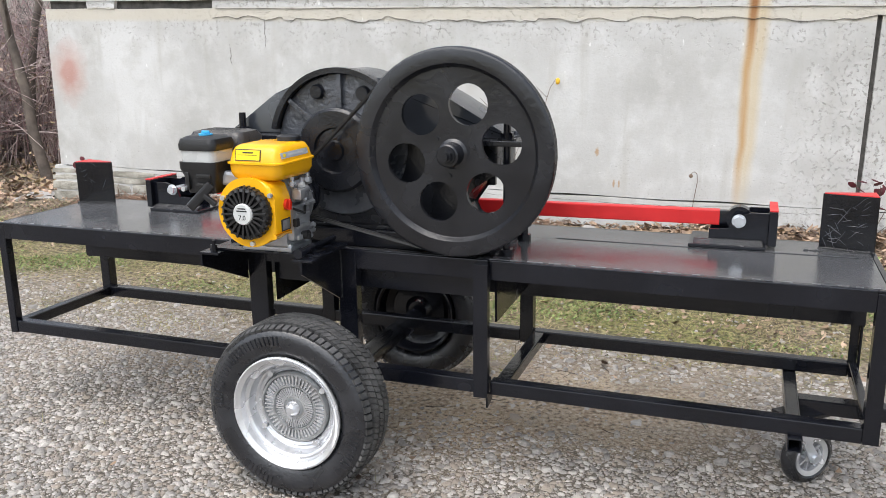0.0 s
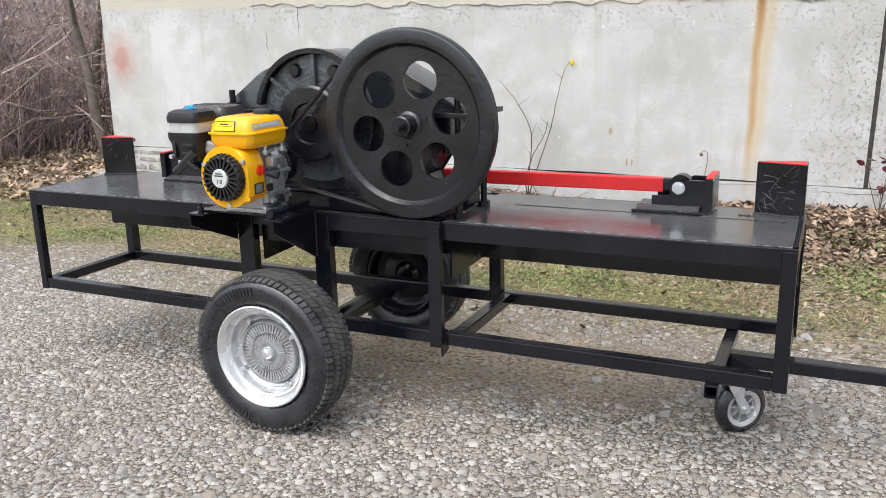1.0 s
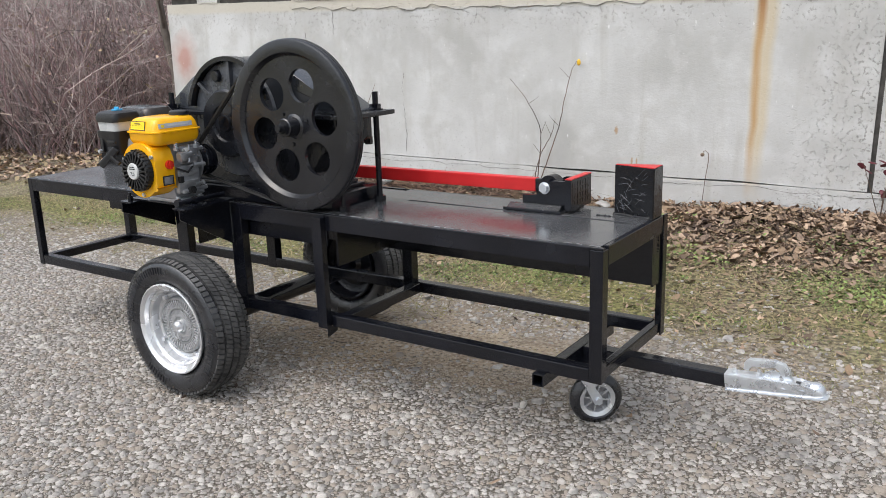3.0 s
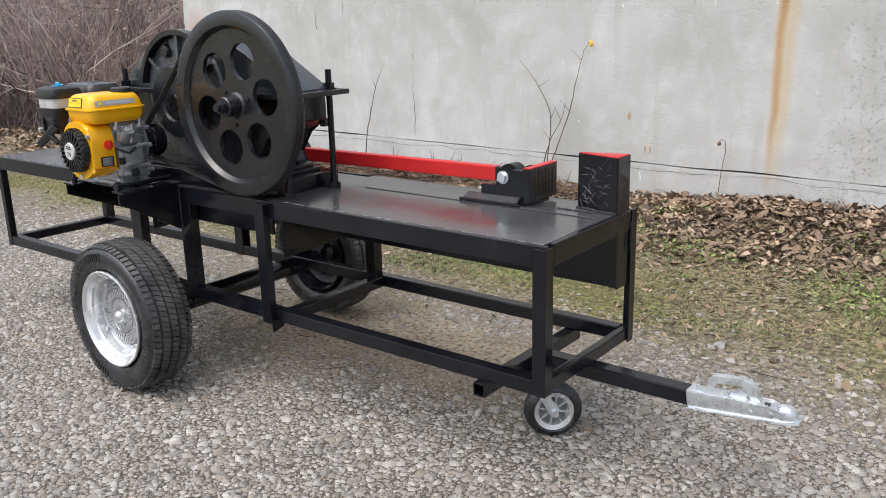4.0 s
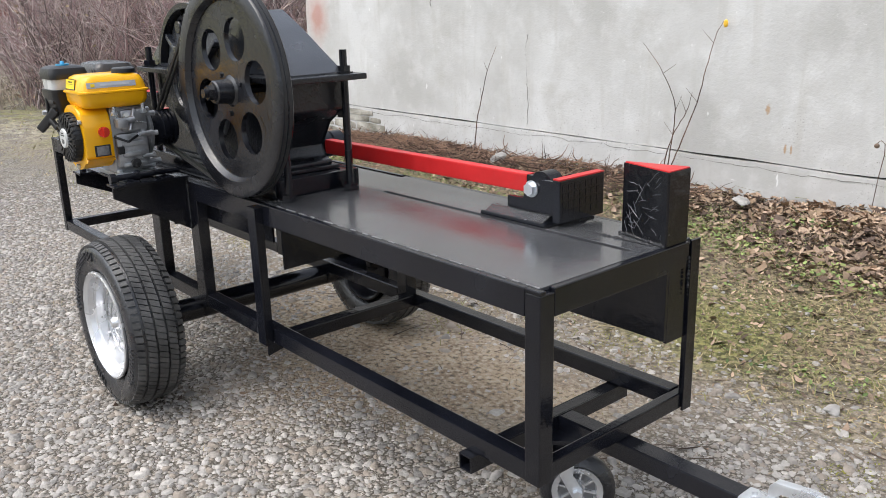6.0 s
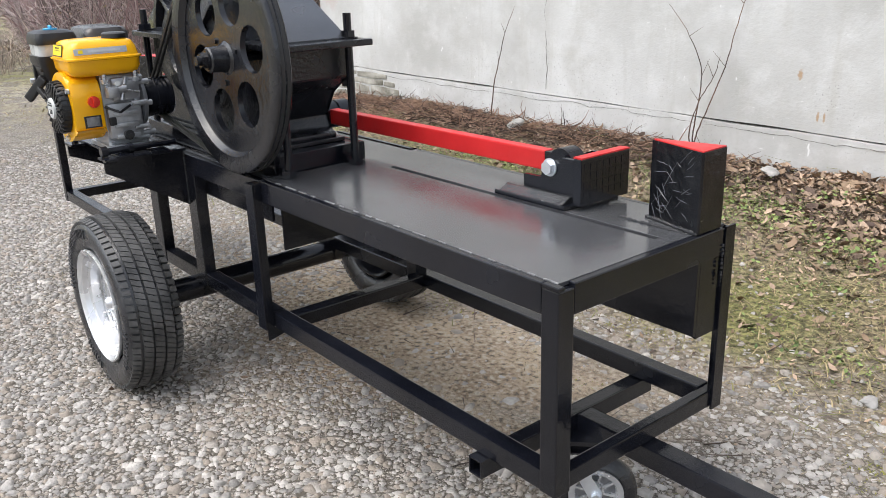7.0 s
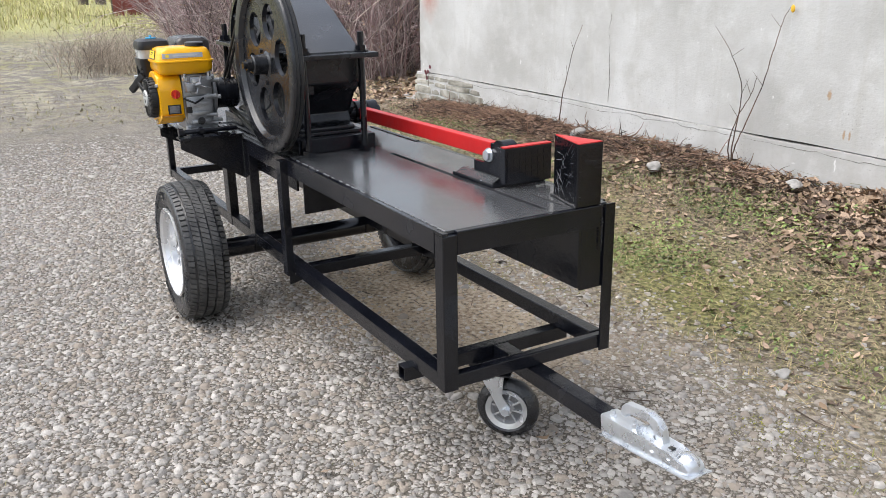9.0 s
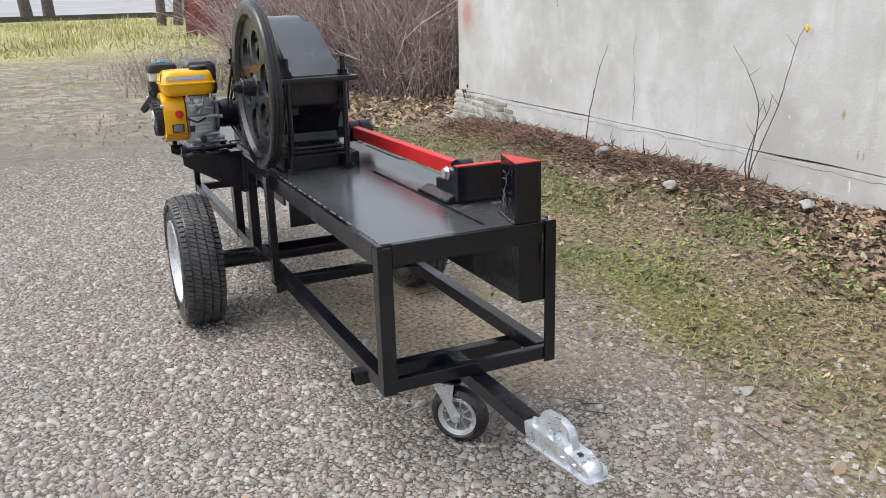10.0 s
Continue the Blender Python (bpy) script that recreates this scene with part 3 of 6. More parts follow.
# loose stone courses of the old footing at the wall corner
for z0, z1, end in ((0.03, 0.125, -3.9), (0.13, 0.205, -4.15), (0.21, 0.262, -4.0), (0.267, 0.318, -4.3)):
    x = CORNER - 0.1
    while x < end:
        l = rng.uniform(0.14, 0.42)
        out = rng.uniform(0.009, 0.017)
        rim = [(x + 0.004, z0 + rng.uniform(0, 0.012)), (x + l * 0.5, z0 + rng.uniform(-0.004, 0.01)), (x + l - 0.004, z0 + rng.uniform(0, 0.012)), (x + l - rng.uniform(0.004, 0.02), z1 - rng.uniform(0, 0.014)), (x + l * 0.45, z1 - rng.uniform(-0.003, 0.008)), (x + rng.uniform(0.004, 0.02), z1 - rng.uniform(0, 0.014))]
        stone_bit = wall_part("footing_stone", prism(rim, "y", -out, 0.02, 0.005), FOOTING, 40)
        stone_bit.parent = plinth
        stone_bit.matrix_basis = Matrix.Identity(4)
        x += l

# ---- trailer with the splitting table ----
LONG, WIDE, TOP = 3.105, 0.563, 0.735
trailer = thing("log_splitter_trailer", (1.55, 0.28, 0.0), "black steel log splitter trailer with long work table", "trailer")
rng = random.Random(11)
part("table_plate", merge(box(0.0175, 1.06, 0.0175, WIDE - 0.0175, 0.727, TOP, 0.001), box(1.06, 1.985, 0.03, WIDE - 0.004, 0.722, TOP - 0.004, 0.002)), PLATE, trailer, "scuffed dark steel table plate")
slot, half = 0.357, 0.0085
part("table_plate", merge(box(1.985, 3.0875, 0.0175, slot - half, 0.727, TOP, 0.001), box(1.985, 2.12, slot - half, slot + half, 0.727, TOP, 0), box(3.05, 3.0875, slot - half, slot + half, 0.727, TOP, 0), box(1.985, 3.0875, slot + half, WIDE - 0.0175, 0.727, TOP, 0.001)), PLATE, trailer, "smooth dark steel table plate with a guide slot")
for x0, x1 in ((0.0345, 1.124), (1.196, 1.4675), (1.5345, 1.9835), (1.9905, 3.0615)):
    part("front_rim", merge(box(x0, x1, 0.0, 0.017, 0.672, 0.7345, 0.0025), box(x0, x1, 0.0171, 0.045, 0.672, 0.7265, 0.001)), BLACK, trailer)
    part("rear_rim", merge(box(x0, x1, WIDE - 0.017, WIDE, 0.672, 0.7345, 0.0025), box(x0, x1, WIDE - 0.045, WIDE - 0.0171, 0.672, 0.7265, 0.001)), BLACK, trailer)
for x in (0.0, LONG - 0.045):
    edge = (x, x + 0.017) if x < 1 else (LONG - 0.017, LONG)
    part("end_rim", merge(box(*edge, 0.0435 if x > 1 else 0.033, WIDE - 0.046, 0.672, 0.7345, 0.0025), box(x + 0.0175 if x < 1 else x, x + 0.045 if x < 1 else LONG - 0.0175, 0.056, WIDE - 0.046, 0.672, 0.7265, 0.001)), BLACK, trailer)
for x0, x1, z0 in ((0.0, 0.034, 0.288), (1.125, 1.195, 0.29), (1.468, 1.534, 0.29), (3.062, LONG, 0.292)):
    part("post", merge(box(x0, x1, 0.0, 0.038 if 1 < x1 < 3 else 0.032 if x1 < 1 else 0.043, z0, 0.7265, 0.003), box(x0, x1, 0.0, 0.017, 0.7266, 0.7345, 0.002)), BLACK, trailer)
part("slide_guide", merge(box(2.07, 3.06, slot - 0.03, slot + 0.03, 0.69, 0.696, 0.001), box(2.07, 3.06, slot - 0.03, slot - 0.022, 0.6965, 0.7265, 0.001), box(2.07, 3.06, slot + 0.022, slot + 0.03, 0.6965, 0.7265, 0.001)), BLACK, trailer, "black guide channel under the slot")
# angle-iron post at the middle of the front; its cross flange reaches below the rail
part("post", merge(box(1.944, 1.99, -0.026, -0.02, 0.29, 0.726, 0.001), box(1.984, 1.99, -0.0195, 0.0015, 0.292, 0.7255, 0.001), prism([(-0.0195, 0.2915), (0.032, 0.2915), (0.032, 0.268), (-0.0195, 0.256)], "x", 1.984, 1.99), box(1.944, 1.9835, -0.0195, -0.0005, 0.668, 0.7255, 0.001)), BLACK, trailer, "black angle-iron post")
part("post", merge(box(LONG - 0.006, LONG, WIDE - 0.036, WIDE, 0.288, 0.7345, 0.001), box(LONG - 0.034, LONG - 0.0065, WIDE - 0.006, WIDE, 0.288, 0.7265, 0.001)), BLACK, trailer, "black angle-iron post")
for x0, x1 in ((0.0, 0.045), (1.12, 1.175), (1.95, 2.0)):
    part("post", merge(box(x0, x1, WIDE - 0.045, WIDE, 0.288, 0.7265, 0.003), box(x0, x1, WIDE - 0.017, WIDE, 0.7266, 0.7345, 0.002)), BLACK, trailer)
for x0, x1 in ((0.035, 1.124), (1.196, 1.467), (1.535, 1.9835), (1.9905, 3.0615)):
    part("lower_rail", box(x0, x1, 0.002, 0.045, 0.292, 0.338, 0.004), BLACK, trailer)
for x0, x1 in ((0.046, 1.119), (1.176, 1.949), (2.001, 3.0705)):
    part("lower_rail", box(x0, x1, WIDE - 0.045, WIDE - 0.002, 0.292, 0.338, 0.004), BLACK, trailer)
for x0, x1, y0, y1 in ((0.0, 0.04, 0.033, WIDE - 0.046), (2.0, 2.045, 0.046, WIDE - 0.046), (LONG - 0.034, LONG - 0.0065, 0.044, WIDE - 0.0065)):
    part("cross_rail", box(x0, x1, y0, y1, 0.294, 0.335, 0.004), BLACK, trailer)
part("cross_rail", merge(box(2.872, 2.876, -0.02, WIDE - 0.004, 0.25, 0.2915, 0.001), box(2.908, 2.912, -0.02, WIDE - 0.004, 0.25, 0.2915, 0.001), box(2.8762, 2.9078, -0.02, WIDE - 0.004, 0.25, 0.254, 0.001), box(2.8762, 2.9078, -0.02, WIDE - 0.004, 0.2875, 0.2915, 0.001)), BLACK, trailer, "black square cross tube with an open end")
part("tow_bar", box(2.9125, 3.43, 0.279, 0.331, 0.246, 0.2915, 0.004), BLACK, trailer)
part("main_beam", merge(box(0.002, 3.098, 0.44, 0.45, 0.498, 0.726, 0.001), box(0.01, 3.09, 0.4505, 0.53, 0.498, 0.508, 0.001), box(3.09, 3.098, 0.4505, 0.54, 0.49, 0.726, 0.001), box(0.002, 0.01, 0.4505, 0.54, 0.49, 0.726, 0.001)), BLACK, trailer)
for x in (1.1955, 1.991):
    part("gusset", prism([(0.055, 0.726), (0.4395, 0.726), (0.4395, 0.53), (0.055, 0.52)], "x", x, x + 0.007), BLACK, trailer)
part("apron", box(1.2045, 1.955, 0.0455, 0.0535, 0.6, 0.7255, 0.001), BLACK, trailer)
for x, low in ((1.117, 0.606), (1.471, 0.565)):
    part("engine_gusset", prism([(-0.0005, 0.7515), (-0.25, 0.7515), (-0.25, 0.712), (-0.0005, low)], "x", x, x + 0.007), BLACK, trailer)
for x in (1.12, 1.448):
    part("engine_shelf", box(x, x + 0.07, -0.258, -0.0055, 0.752, 0.759, 0.001), BLACK, trailer)
part("engine_slide", merge(box(1.13, 1.52, -0.215, -0.175, 0.7595, 0.7655, 0.001), box(1.13, 1.52, -0.1, -0.06, 0.7595, 0.7655, 0.001)), BLACK, trailer, "black engine slide bars")
part("tension_screw", merge(rod((1.468, -0.235, 0.776), (1.468, -0.02, 0.776), 0.0095), hexnut((1.468, -0.252, 0.776), (1.468, -0.233, 0.776), 0.0165), hexnut((1.468, -0.17, 0.776), (1.468, -0.155, 0.776), 0.0165)), BLACK, trailer, "black tension screw with nuts")
part("slide_bolt", hexnut((1.16, -0.235, 0.7592), (1.16, -0.235, 0.78), 0.011, 0.006), BLACK, trailer)
part("axle", rod((1.44, -0.16, 0.266), (1.44, 0.72, 0.266), 0.04, 32), BLACK, trailer, "black round tube axle", 40)
for y in (0.012, 0.53):
    part("axle_bracket", prism([(1.385, 0.2912), (1.495, 0.2912), (1.475, 0.24), (1.405, 0.24)], "y", y, y + 0.008), BLACK, trailer)
# flat pale strips: the highlights along the edge weld, drawn as colour
dashes = []
for x0, x1 in ((0.06, 1.1), (2.05, 3.06)):
    x = x0
    while x < x1:
        l = rng.uniform(0.015, 0.05)
        dashes.append(box(x, x + l, 0.0155, 0.019 + rng.uniform(0, 0.002), TOP - 0.001, TOP + 0.0012, 0))
        x += l + rng.uniform(0.015, 0.05)
tagged(part("weld_dash", merge(*dashes), DASH, trailer, "row of short weld dashes, coloured pale for their highlights"), kind="stuff")
for p, q, n, size in (((1.993, 0.02, TOP), (1.993, 0.34, TOP), 46, 0.005), ((2.9, 0.42, TOP), (3.08, 0.42, TOP), 26, 0.005), ((1.48, -0.001, 0.57), (1.48, -0.001, 0.74), 34, 0.004), ((3.1065, 0.515, 0.6), (3.1065, 0.515, 0.7), 12, 0.004)):
    tagged(part("weld_seam", weld(p, q, n, size, rng), WELD, trailer, "lumpy black weld bead"), kind="stuff")


def road_wheel(name, outside, inside, at, paint, label):
    """A car wheel on the axle: a pressed silver rim, a ribbed cap and a treaded tyre."""
    sgn = 1 if inside > outside else -1
    x, z = at
    mid = (outside + inside) / 2
    o = lambda d: outside + sgn * d
    rim = part(name, lathe([(0.04, o(0.082)), (0.114, o(0.082)), (0.12, o(0.068)), (0.128, o(0.064)), (0.135, o(0.07)), (0.141, o(0.066)), (0.147, o(0.036)), (0.153, o(0.031)), (0.16, o(0.031)), (0.165, o(0.014)), (0.172, o(0.01)), (0.179, o(0.004)), (0.184, o(0.006)), (0.184, o(0.012)), (0.178, o(0.02)), (0.172, o(0.17)), (0.166, o(0.172)), (0.158, o(0.165)), (0.15, o(0.115)), (0.12, o(0.1)), (0.115, o(0.11)), (0.06, o(0.112)), (0.04, o(0.13))], (x, 0, z), n=64), paint, trailer, label, 35)
    h = 0.084
    side = [(0.178, -0.058), (0.186, -0.072), (0.2, -0.08), (0.225, -0.086), (0.245, -0.086), (0.262, -0.08), (0.268, -0.07), (0.273, -0.055), (0.2755, -0.03), (0.276, 0.0)]
    prof = [(r, mid + a) for r, a in side] + [(r, mid - a) for r, a in side[-2::-1]]
    part("tyre", lathe(prof, (x, 0, z), n=72, closed=True), RUBBER, rim, "black rubber tyre with worn sidewall", 50)
    # tread blocks in five rows
    rng = random.Random(3)
    tread = bmesh.new()
    rows = ((-0.067, 0.026, 74), (-0.034, 0.029, 92), (0.001, 0.031, 84), (0.036, 0.029, 92), (0.068, 0.024, 74))
    for a, w, n in rows:
        for k in range(n):
            ang = 2 * math.pi * (k + 7.3 * a) / n
            length = 2 * math.pi * 0.288 / n * (0.83 if abs(a) < 0.05 else 0.68)
            bevel = box(-length / 2, length / 2, -w / 2 + 0.001, w / 2 - 0.001, -0.01, 0.0045, 0)
            shear = Matrix.Identity(4)
            shear[0][1] = 0.45 if abs(a) < 0.045 else 0.12
            lean = math.copysign(0.32, a) if abs(a) > 0.05 else math.copysign(0.06, a)
            bevel.transform(shear)
            bevel.transform(Matrix.Translation((x, mid + a, z)) @ Matrix.Rotation(ang, 4, "Y") @ Matrix.Translation((0, 0, 0.28 - (0.008 if abs(a) > 0.05 else 0))) @ Matrix.Rotation(lean * -1, 4, "X"))
            me = bpy.data.meshes.new("tmp")
            bevel.to_mesh(me)
            bevel.free()
            tread.from_mesh(me)
            bpy.data.meshes.remove(me)
    tagged(part("tread", tread, TREAD, rim, "block tread, coloured lighter than its shaded grooves"), kind="stuff")
    # raised unreadable lettering on the sidewall as plain bars
    for start, count in ((95, 12), (325, 5), (230, 4)):
        marks = bmesh.new()
        for k in range(count):
            ang = radians(start + k * 7.5)
            b = merge(box(-0.011, -0.005, -0.003, 0.002, -0.014, 0.014, 0), box(0.004, 0.01, -0.003, 0.002, -0.014, 0.014, 0))
            b.transform(Matrix.Translation((x, mid - sgn * 0.0865, z)) @ Matrix.Rotation(-ang, 4, "Y") @ Matrix.Translation((0.236, 0, 0)) @ Matrix.Rotation(radians(90), 4, "Y"))
            me = bpy.data.meshes.new("tmp")
            b.to_mesh(me)
            b.free()
            marks.from_mesh(me)
            bpy.data.meshes.remove(me)
        tagged(part("sidewall_bar", marks, RUBBER, rim, "raised bars on the sidewall"), kind="stuff")
    cap = [lathe([(0.001, o(0.052)), (0.026, o(0.052)), (0.03, o(0.06)), (0.066, o(0.066)), (0.07, o(0.057)), (0.075, o(0.057)), (0.079, o(0.065)), (0.103, o(0.065)), (0.107, o(0.055)), (0.113, o(0.055)), (0.116, o(0.066)), (0.116, o(0.085))], (x, 0, z), n=48)]
    for k in range(48):
        ang = 2 * math.pi * k / 48
        for r0, r1 in ((0.036, 0.066), (0.076, 0.104)):
            rib = box(r0, r1, -0.003, 0.003, -0.0012 - r0 * 0.02, 0.0012 + r0 * 0.02, 0)
            rib.transform(Matrix.Translation((x, o(0.061), z)) @ Matrix.Rotation(ang, 4, "Y"))
            cap.append(rib)
    hub = part("hub_cap", cap[0], CAPMETAL, rim, "silver hub cap with sunburst ribs", 35)
    tagged(part("cap_ribs", merge(*cap[1:]), SILVER, rim, "raised sunburst ribs"), kind="stuff")
    part("hub_nut", lathe([(0.001, o(0.03)), (0.012, o(0.031)), (0.021, o(0.04)), (0.024, o(0.055)), (0.024, o(0.065))], (x, 0, z), n=24), SILVER, rim, "", 40)
    for k in range(4):
        w = 2 * math.pi * k / 4 + 0.6
        p = (x + 0.128 * math.cos(w), o(0.062), z + 0.128 * math.sin(w))
        part("wheel_bolt", hexnut(p, (p[0], o(0.048), p[2]), 0.01), SILVER, rim)
    return rim


road_wheel("wheel", -0.335, -0.155, (1.44, 0.288), SILVER, "silver painted steel wheel with tyre")
road_wheel("wheel", 0.885, 0.705, (1.44, 0.288), BLACK, "black steel wheel with tyre, seen from inside")

# jockey caster under the drawbar
cx, cy, cr = 2.952, 0.308, 0.096
CAST_TURN = Matrix.Translation((cx, cy, 0)) @ Matrix.Rotation(radians(42), 4, "Z") @ Matrix.Translation((-cx, -cy, 0))


def turned_part(name, bm, *rest):
    """A part of the caster, which stands swivelled."""
    bm.transform(CAST_TURN)
    return part(name, bm, *rest)


caster = turned_part("caster_wheel", lathe([(0.012, cy - 0.014), (0.02, cy - 0.014), (0.024, cy - 0.004), (0.046, cy - 0.004), (0.05, cy - 0.02), (0.065, cy - 0.025), (0.067, cy + 0.018), (0.012, cy + 0.02)], (cx, 0, cr), n=40), SILVER, trailer, "dull silver spoked caster wheel", 35)
turned_part("wheel_disc", lathe([(0.02, cy - 0.0045), (0.048, cy - 0.0045), (0.048, cy - 0.0042), (0.02, cy - 0.0042)], (cx, 0, cr), n=32), CASTERGREY, caster, "grey plastic wheel disc")
turned_part("tyre", lathe([(0.062, cy - 0.02), (0.072, cy - 0.026), (0.088, cy - 0.019), (cr, cy - 0.008), (cr, cy + 0.008), (0.088, cy + 0.019), (0.072, cy + 0.026), (0.062, cy + 0.02)], (cx, 0, cr), n=48, closed=True), RUBBER, caster, "black solid rubber tyre", 50)
for k in range(8):
    w = math.pi * k / 4 + 0.2
    b = box(0.018, 0.05, -0.003, 0.007, -0.0028, 0.0028, 0.0006)
    b.transform(Matrix.Translation((cx, cy - 0.012, cr)) @ Matrix.Rotation(w, 4, "Y"))
    turned_part("spoke", b, SILVER, caster)
for sgn in (-1, 1):
    turned_part("fork", prism([(cx - 0.012, cr - 0.014), (cx + 0.012, cr - 0.014), (cx + 0.014, cr + 0.012), (cx - 0.012, cr + 0.05), (cx - 0.005, 0.213), (cx - 0.085, 0.213), (cx - 0.068, 0.185), (cx - 0.045, cr + 0.05)], "y", cy + sgn * 0.032 - 0.002, cy + sgn * 0.032 + 0.002), ZINC, caster, "zinc plated fork")
turned_part("axle_bolt", merge(hexnut((cx, cy - 0.034, cr), (cx, cy - 0.045, cr), 0.013), rod((cx, cy - 0.033, cr), (cx, cy + 0.038, cr), 0.006)), ZINC, caster)
turned_part("swivel_plate", merge(box(cx - 0.1, cx + 0.015, cy - 0.045, cy + 0.045, 0.2135, 0.219, 0.001), rod((cx - 0.04, cy, 0.219), (cx - 0.04, cy, 0.249), 0.03, 24), box(cx - 0.11, cx + 0.03, cy - 0.05, cy + 0.05, 0.24, 0.2515, 0.001)), BLACK, caster)

# drawbar coupling
ax, ay, ak = 3.425, 0.304, 0.9
SEAT = Matrix.Translation((ax, ay, 0.27)) @ Matrix.Rotation(radians(-7), 4, "Y") @ Matrix.Diagonal((1, 0.9, 0.84, 1)) @ Matrix.Translation((-ax, -ay, -0.279))


def coupling_part(name, bm, *rest):
    """A part of the coupling, which points slightly upwards."""
    bm.transform(SEAT)
    return part(name, bm, *rest)


along = lambda pts: [(ax + ak * a, z) for a, z in pts]
coupling = coupling_part("coupling", prism(along([(-0.02, 0.247), (0.285, 0.24), (0.308, 0.247), (0.306, 0.262), (0.29, 0.276), (0.23, 0.282), (0.19, 0.296), (-0.02, 0.311)]), "y", ay - 0.0315, ay + 0.0315, 0.007), ZINC, trailer, "bright zinc plated ball coupling", 40)
coupling_part("lip", prism(along([(-0.02, 0.244), (0.29, 0.237), (0.322, 0.243), (0.322, 0.2465), (0.29, 0.241), (-0.02, 0.249)]), "y", ay - 0.039, ay + 0.039, 0.001), ZINC, coupling)
coupling_part("ball_socket", lathe([(0.001, 0.292), (0.016, 0.289), (0.027, 0.278), (0.031, 0.262), (0.031, 0.242)], (ax + ak * 0.276, ay, 0), "z", 32), ZINC, coupling, "", 60)
lever = along([(0.045, 0.325), (0.05, 0.352), (0.065, 0.366), (0.15, 0.366), (0.185, 0.352), (0.2, 0.33), (0.206, 0.29), (0.19, 0.286), (0.176, 0.3), (0.168, 0.328), (0.155, 0.341), (0.078, 0.341), (0.068, 0.336), (0.064, 0.322)])
coupling_part("handle", prism(lever, "y", ay - 0.012, ay + 0.012, 0.002), ZINC, coupling, "zinc plated release handle", 40)
coupling_part("catch", prism(along([(0.1, 0.3), (0.16, 0.295), (0.17, 0.312), (0.145, 0.326), (0.12, 0.318)]), "y", ay - 0.006, ay + 0.006, 0.001), ZINC, coupling)
# no opening is cut: a black strip gives the slot's shade
coupling_part("socket_slot_shade", box(ax + ak * 0.216, ax + ak * 0.232, ay - 0.007, ay + 0.007, 0.283, 0.2868, 0), INK, coupling, "dark slot behind the handle")
for dx in (0.015, 0.1):
    coupling_part("bolt", merge(hexnut((ax + ak * dx, ay - 0.012, 0.302), (ax + ak * dx, ay - 0.012, 0.317), 0.01, 0.006)), ZINC, coupling)
for dx in (0.18, 0.24):
    coupling_part("rivet", hexnut((ax + ak * dx, ay - 0.031, 0.264), (ax + ak * dx, ay - 0.036, 0.264), 0.007), ZINC, coupling)

# ---- splitting wedges ----


def wedge(name, tip, butt, label):
    ob = thing(name, ((tip + butt) / 2, 0.472, TOP), label, "splitting wedge", "wedges on the table")
    y0, y1, yc = 0.428, 0.516, 0.472
    s = 1 if butt > tip else -1
    part("blade", prism([(tip, yc - 0.004), (butt - s * 0.004, y0), (butt, y0 + 0.004), (butt, y1 - 0.004), (butt - s * 0.004, y1), (tip, yc + 0.004)], "z", TOP + 0.001, 0.911, 0.001), WRAP, ob, "film-wrapped black steel blade")
    part("top_face", prism([(tip + s * 0.004, yc - 0.003), (butt - s * 0.003, y0 + 0.003), (butt - s * 0.003, y1 - 0.003), (tip + s * 0.004, yc + 0.003)], "z", 0.9105, 0.9135), RED, ob, "red painted top face")
    rng = random.Random(int(butt * 10))
    on = lambda u, z: (tip + (butt - tip) * u, yc - 0.004 + (y0 - yc + 0.004) * u - 0.0004, min(0.908, max(TOP + 0.006, z)))
    # thin pale ridges that carry the creases' highlights as colour
    for k in range(30 if butt > 1 else 8):
        a, h, lean = rng.uniform(0.04, 0.75), rng.uniform(TOP + 0.02, 0.9), rng.gauss(0, 0.035)
        b = min(0.96, a + rng.uniform(0.08, 0.32))
        part("fold", limb_tube([on(a + (b - a) * j / 4, h + lean * j / 4 + rng.uniform(-0.0015, 0.0015)) for j in range(5)], [0.0002, 0.0007, 0.0009, 0.0006, 0.0002], 5), FOLDGLINT, ob)
    part("weld_bead", merge(weld((tip, yc - 0.01, TOP + 0.002), (butt, y0 - 0.004, TOP + 0.002), 24, 0.006, rng)), WELD, ob, "shiny black weld bead")
    return ob


wedge("splitting_wedge", 2.943, 3.1, "black splitting wedge wrapped in creased film, red top")
wedge("splitting_wedge", 0.162, 0.005, "black splitting wedge at the table end, red top")

# ---- crank drive: shaft, rods and sliding pushers ----
CX, CZ, CRANK, RODLEN, BOLTZ, ANGLE = 1.46, 1.05, 0.28, 1.09, 0.82, -58.0
pin = (CX + CRANK * math.cos(radians(ANGLE)), CZ + CRANK * math.sin(radians(ANGLE)))
reach = math.sqrt(RODLEN**2 - (pin[1] - BOLTZ) ** 2)


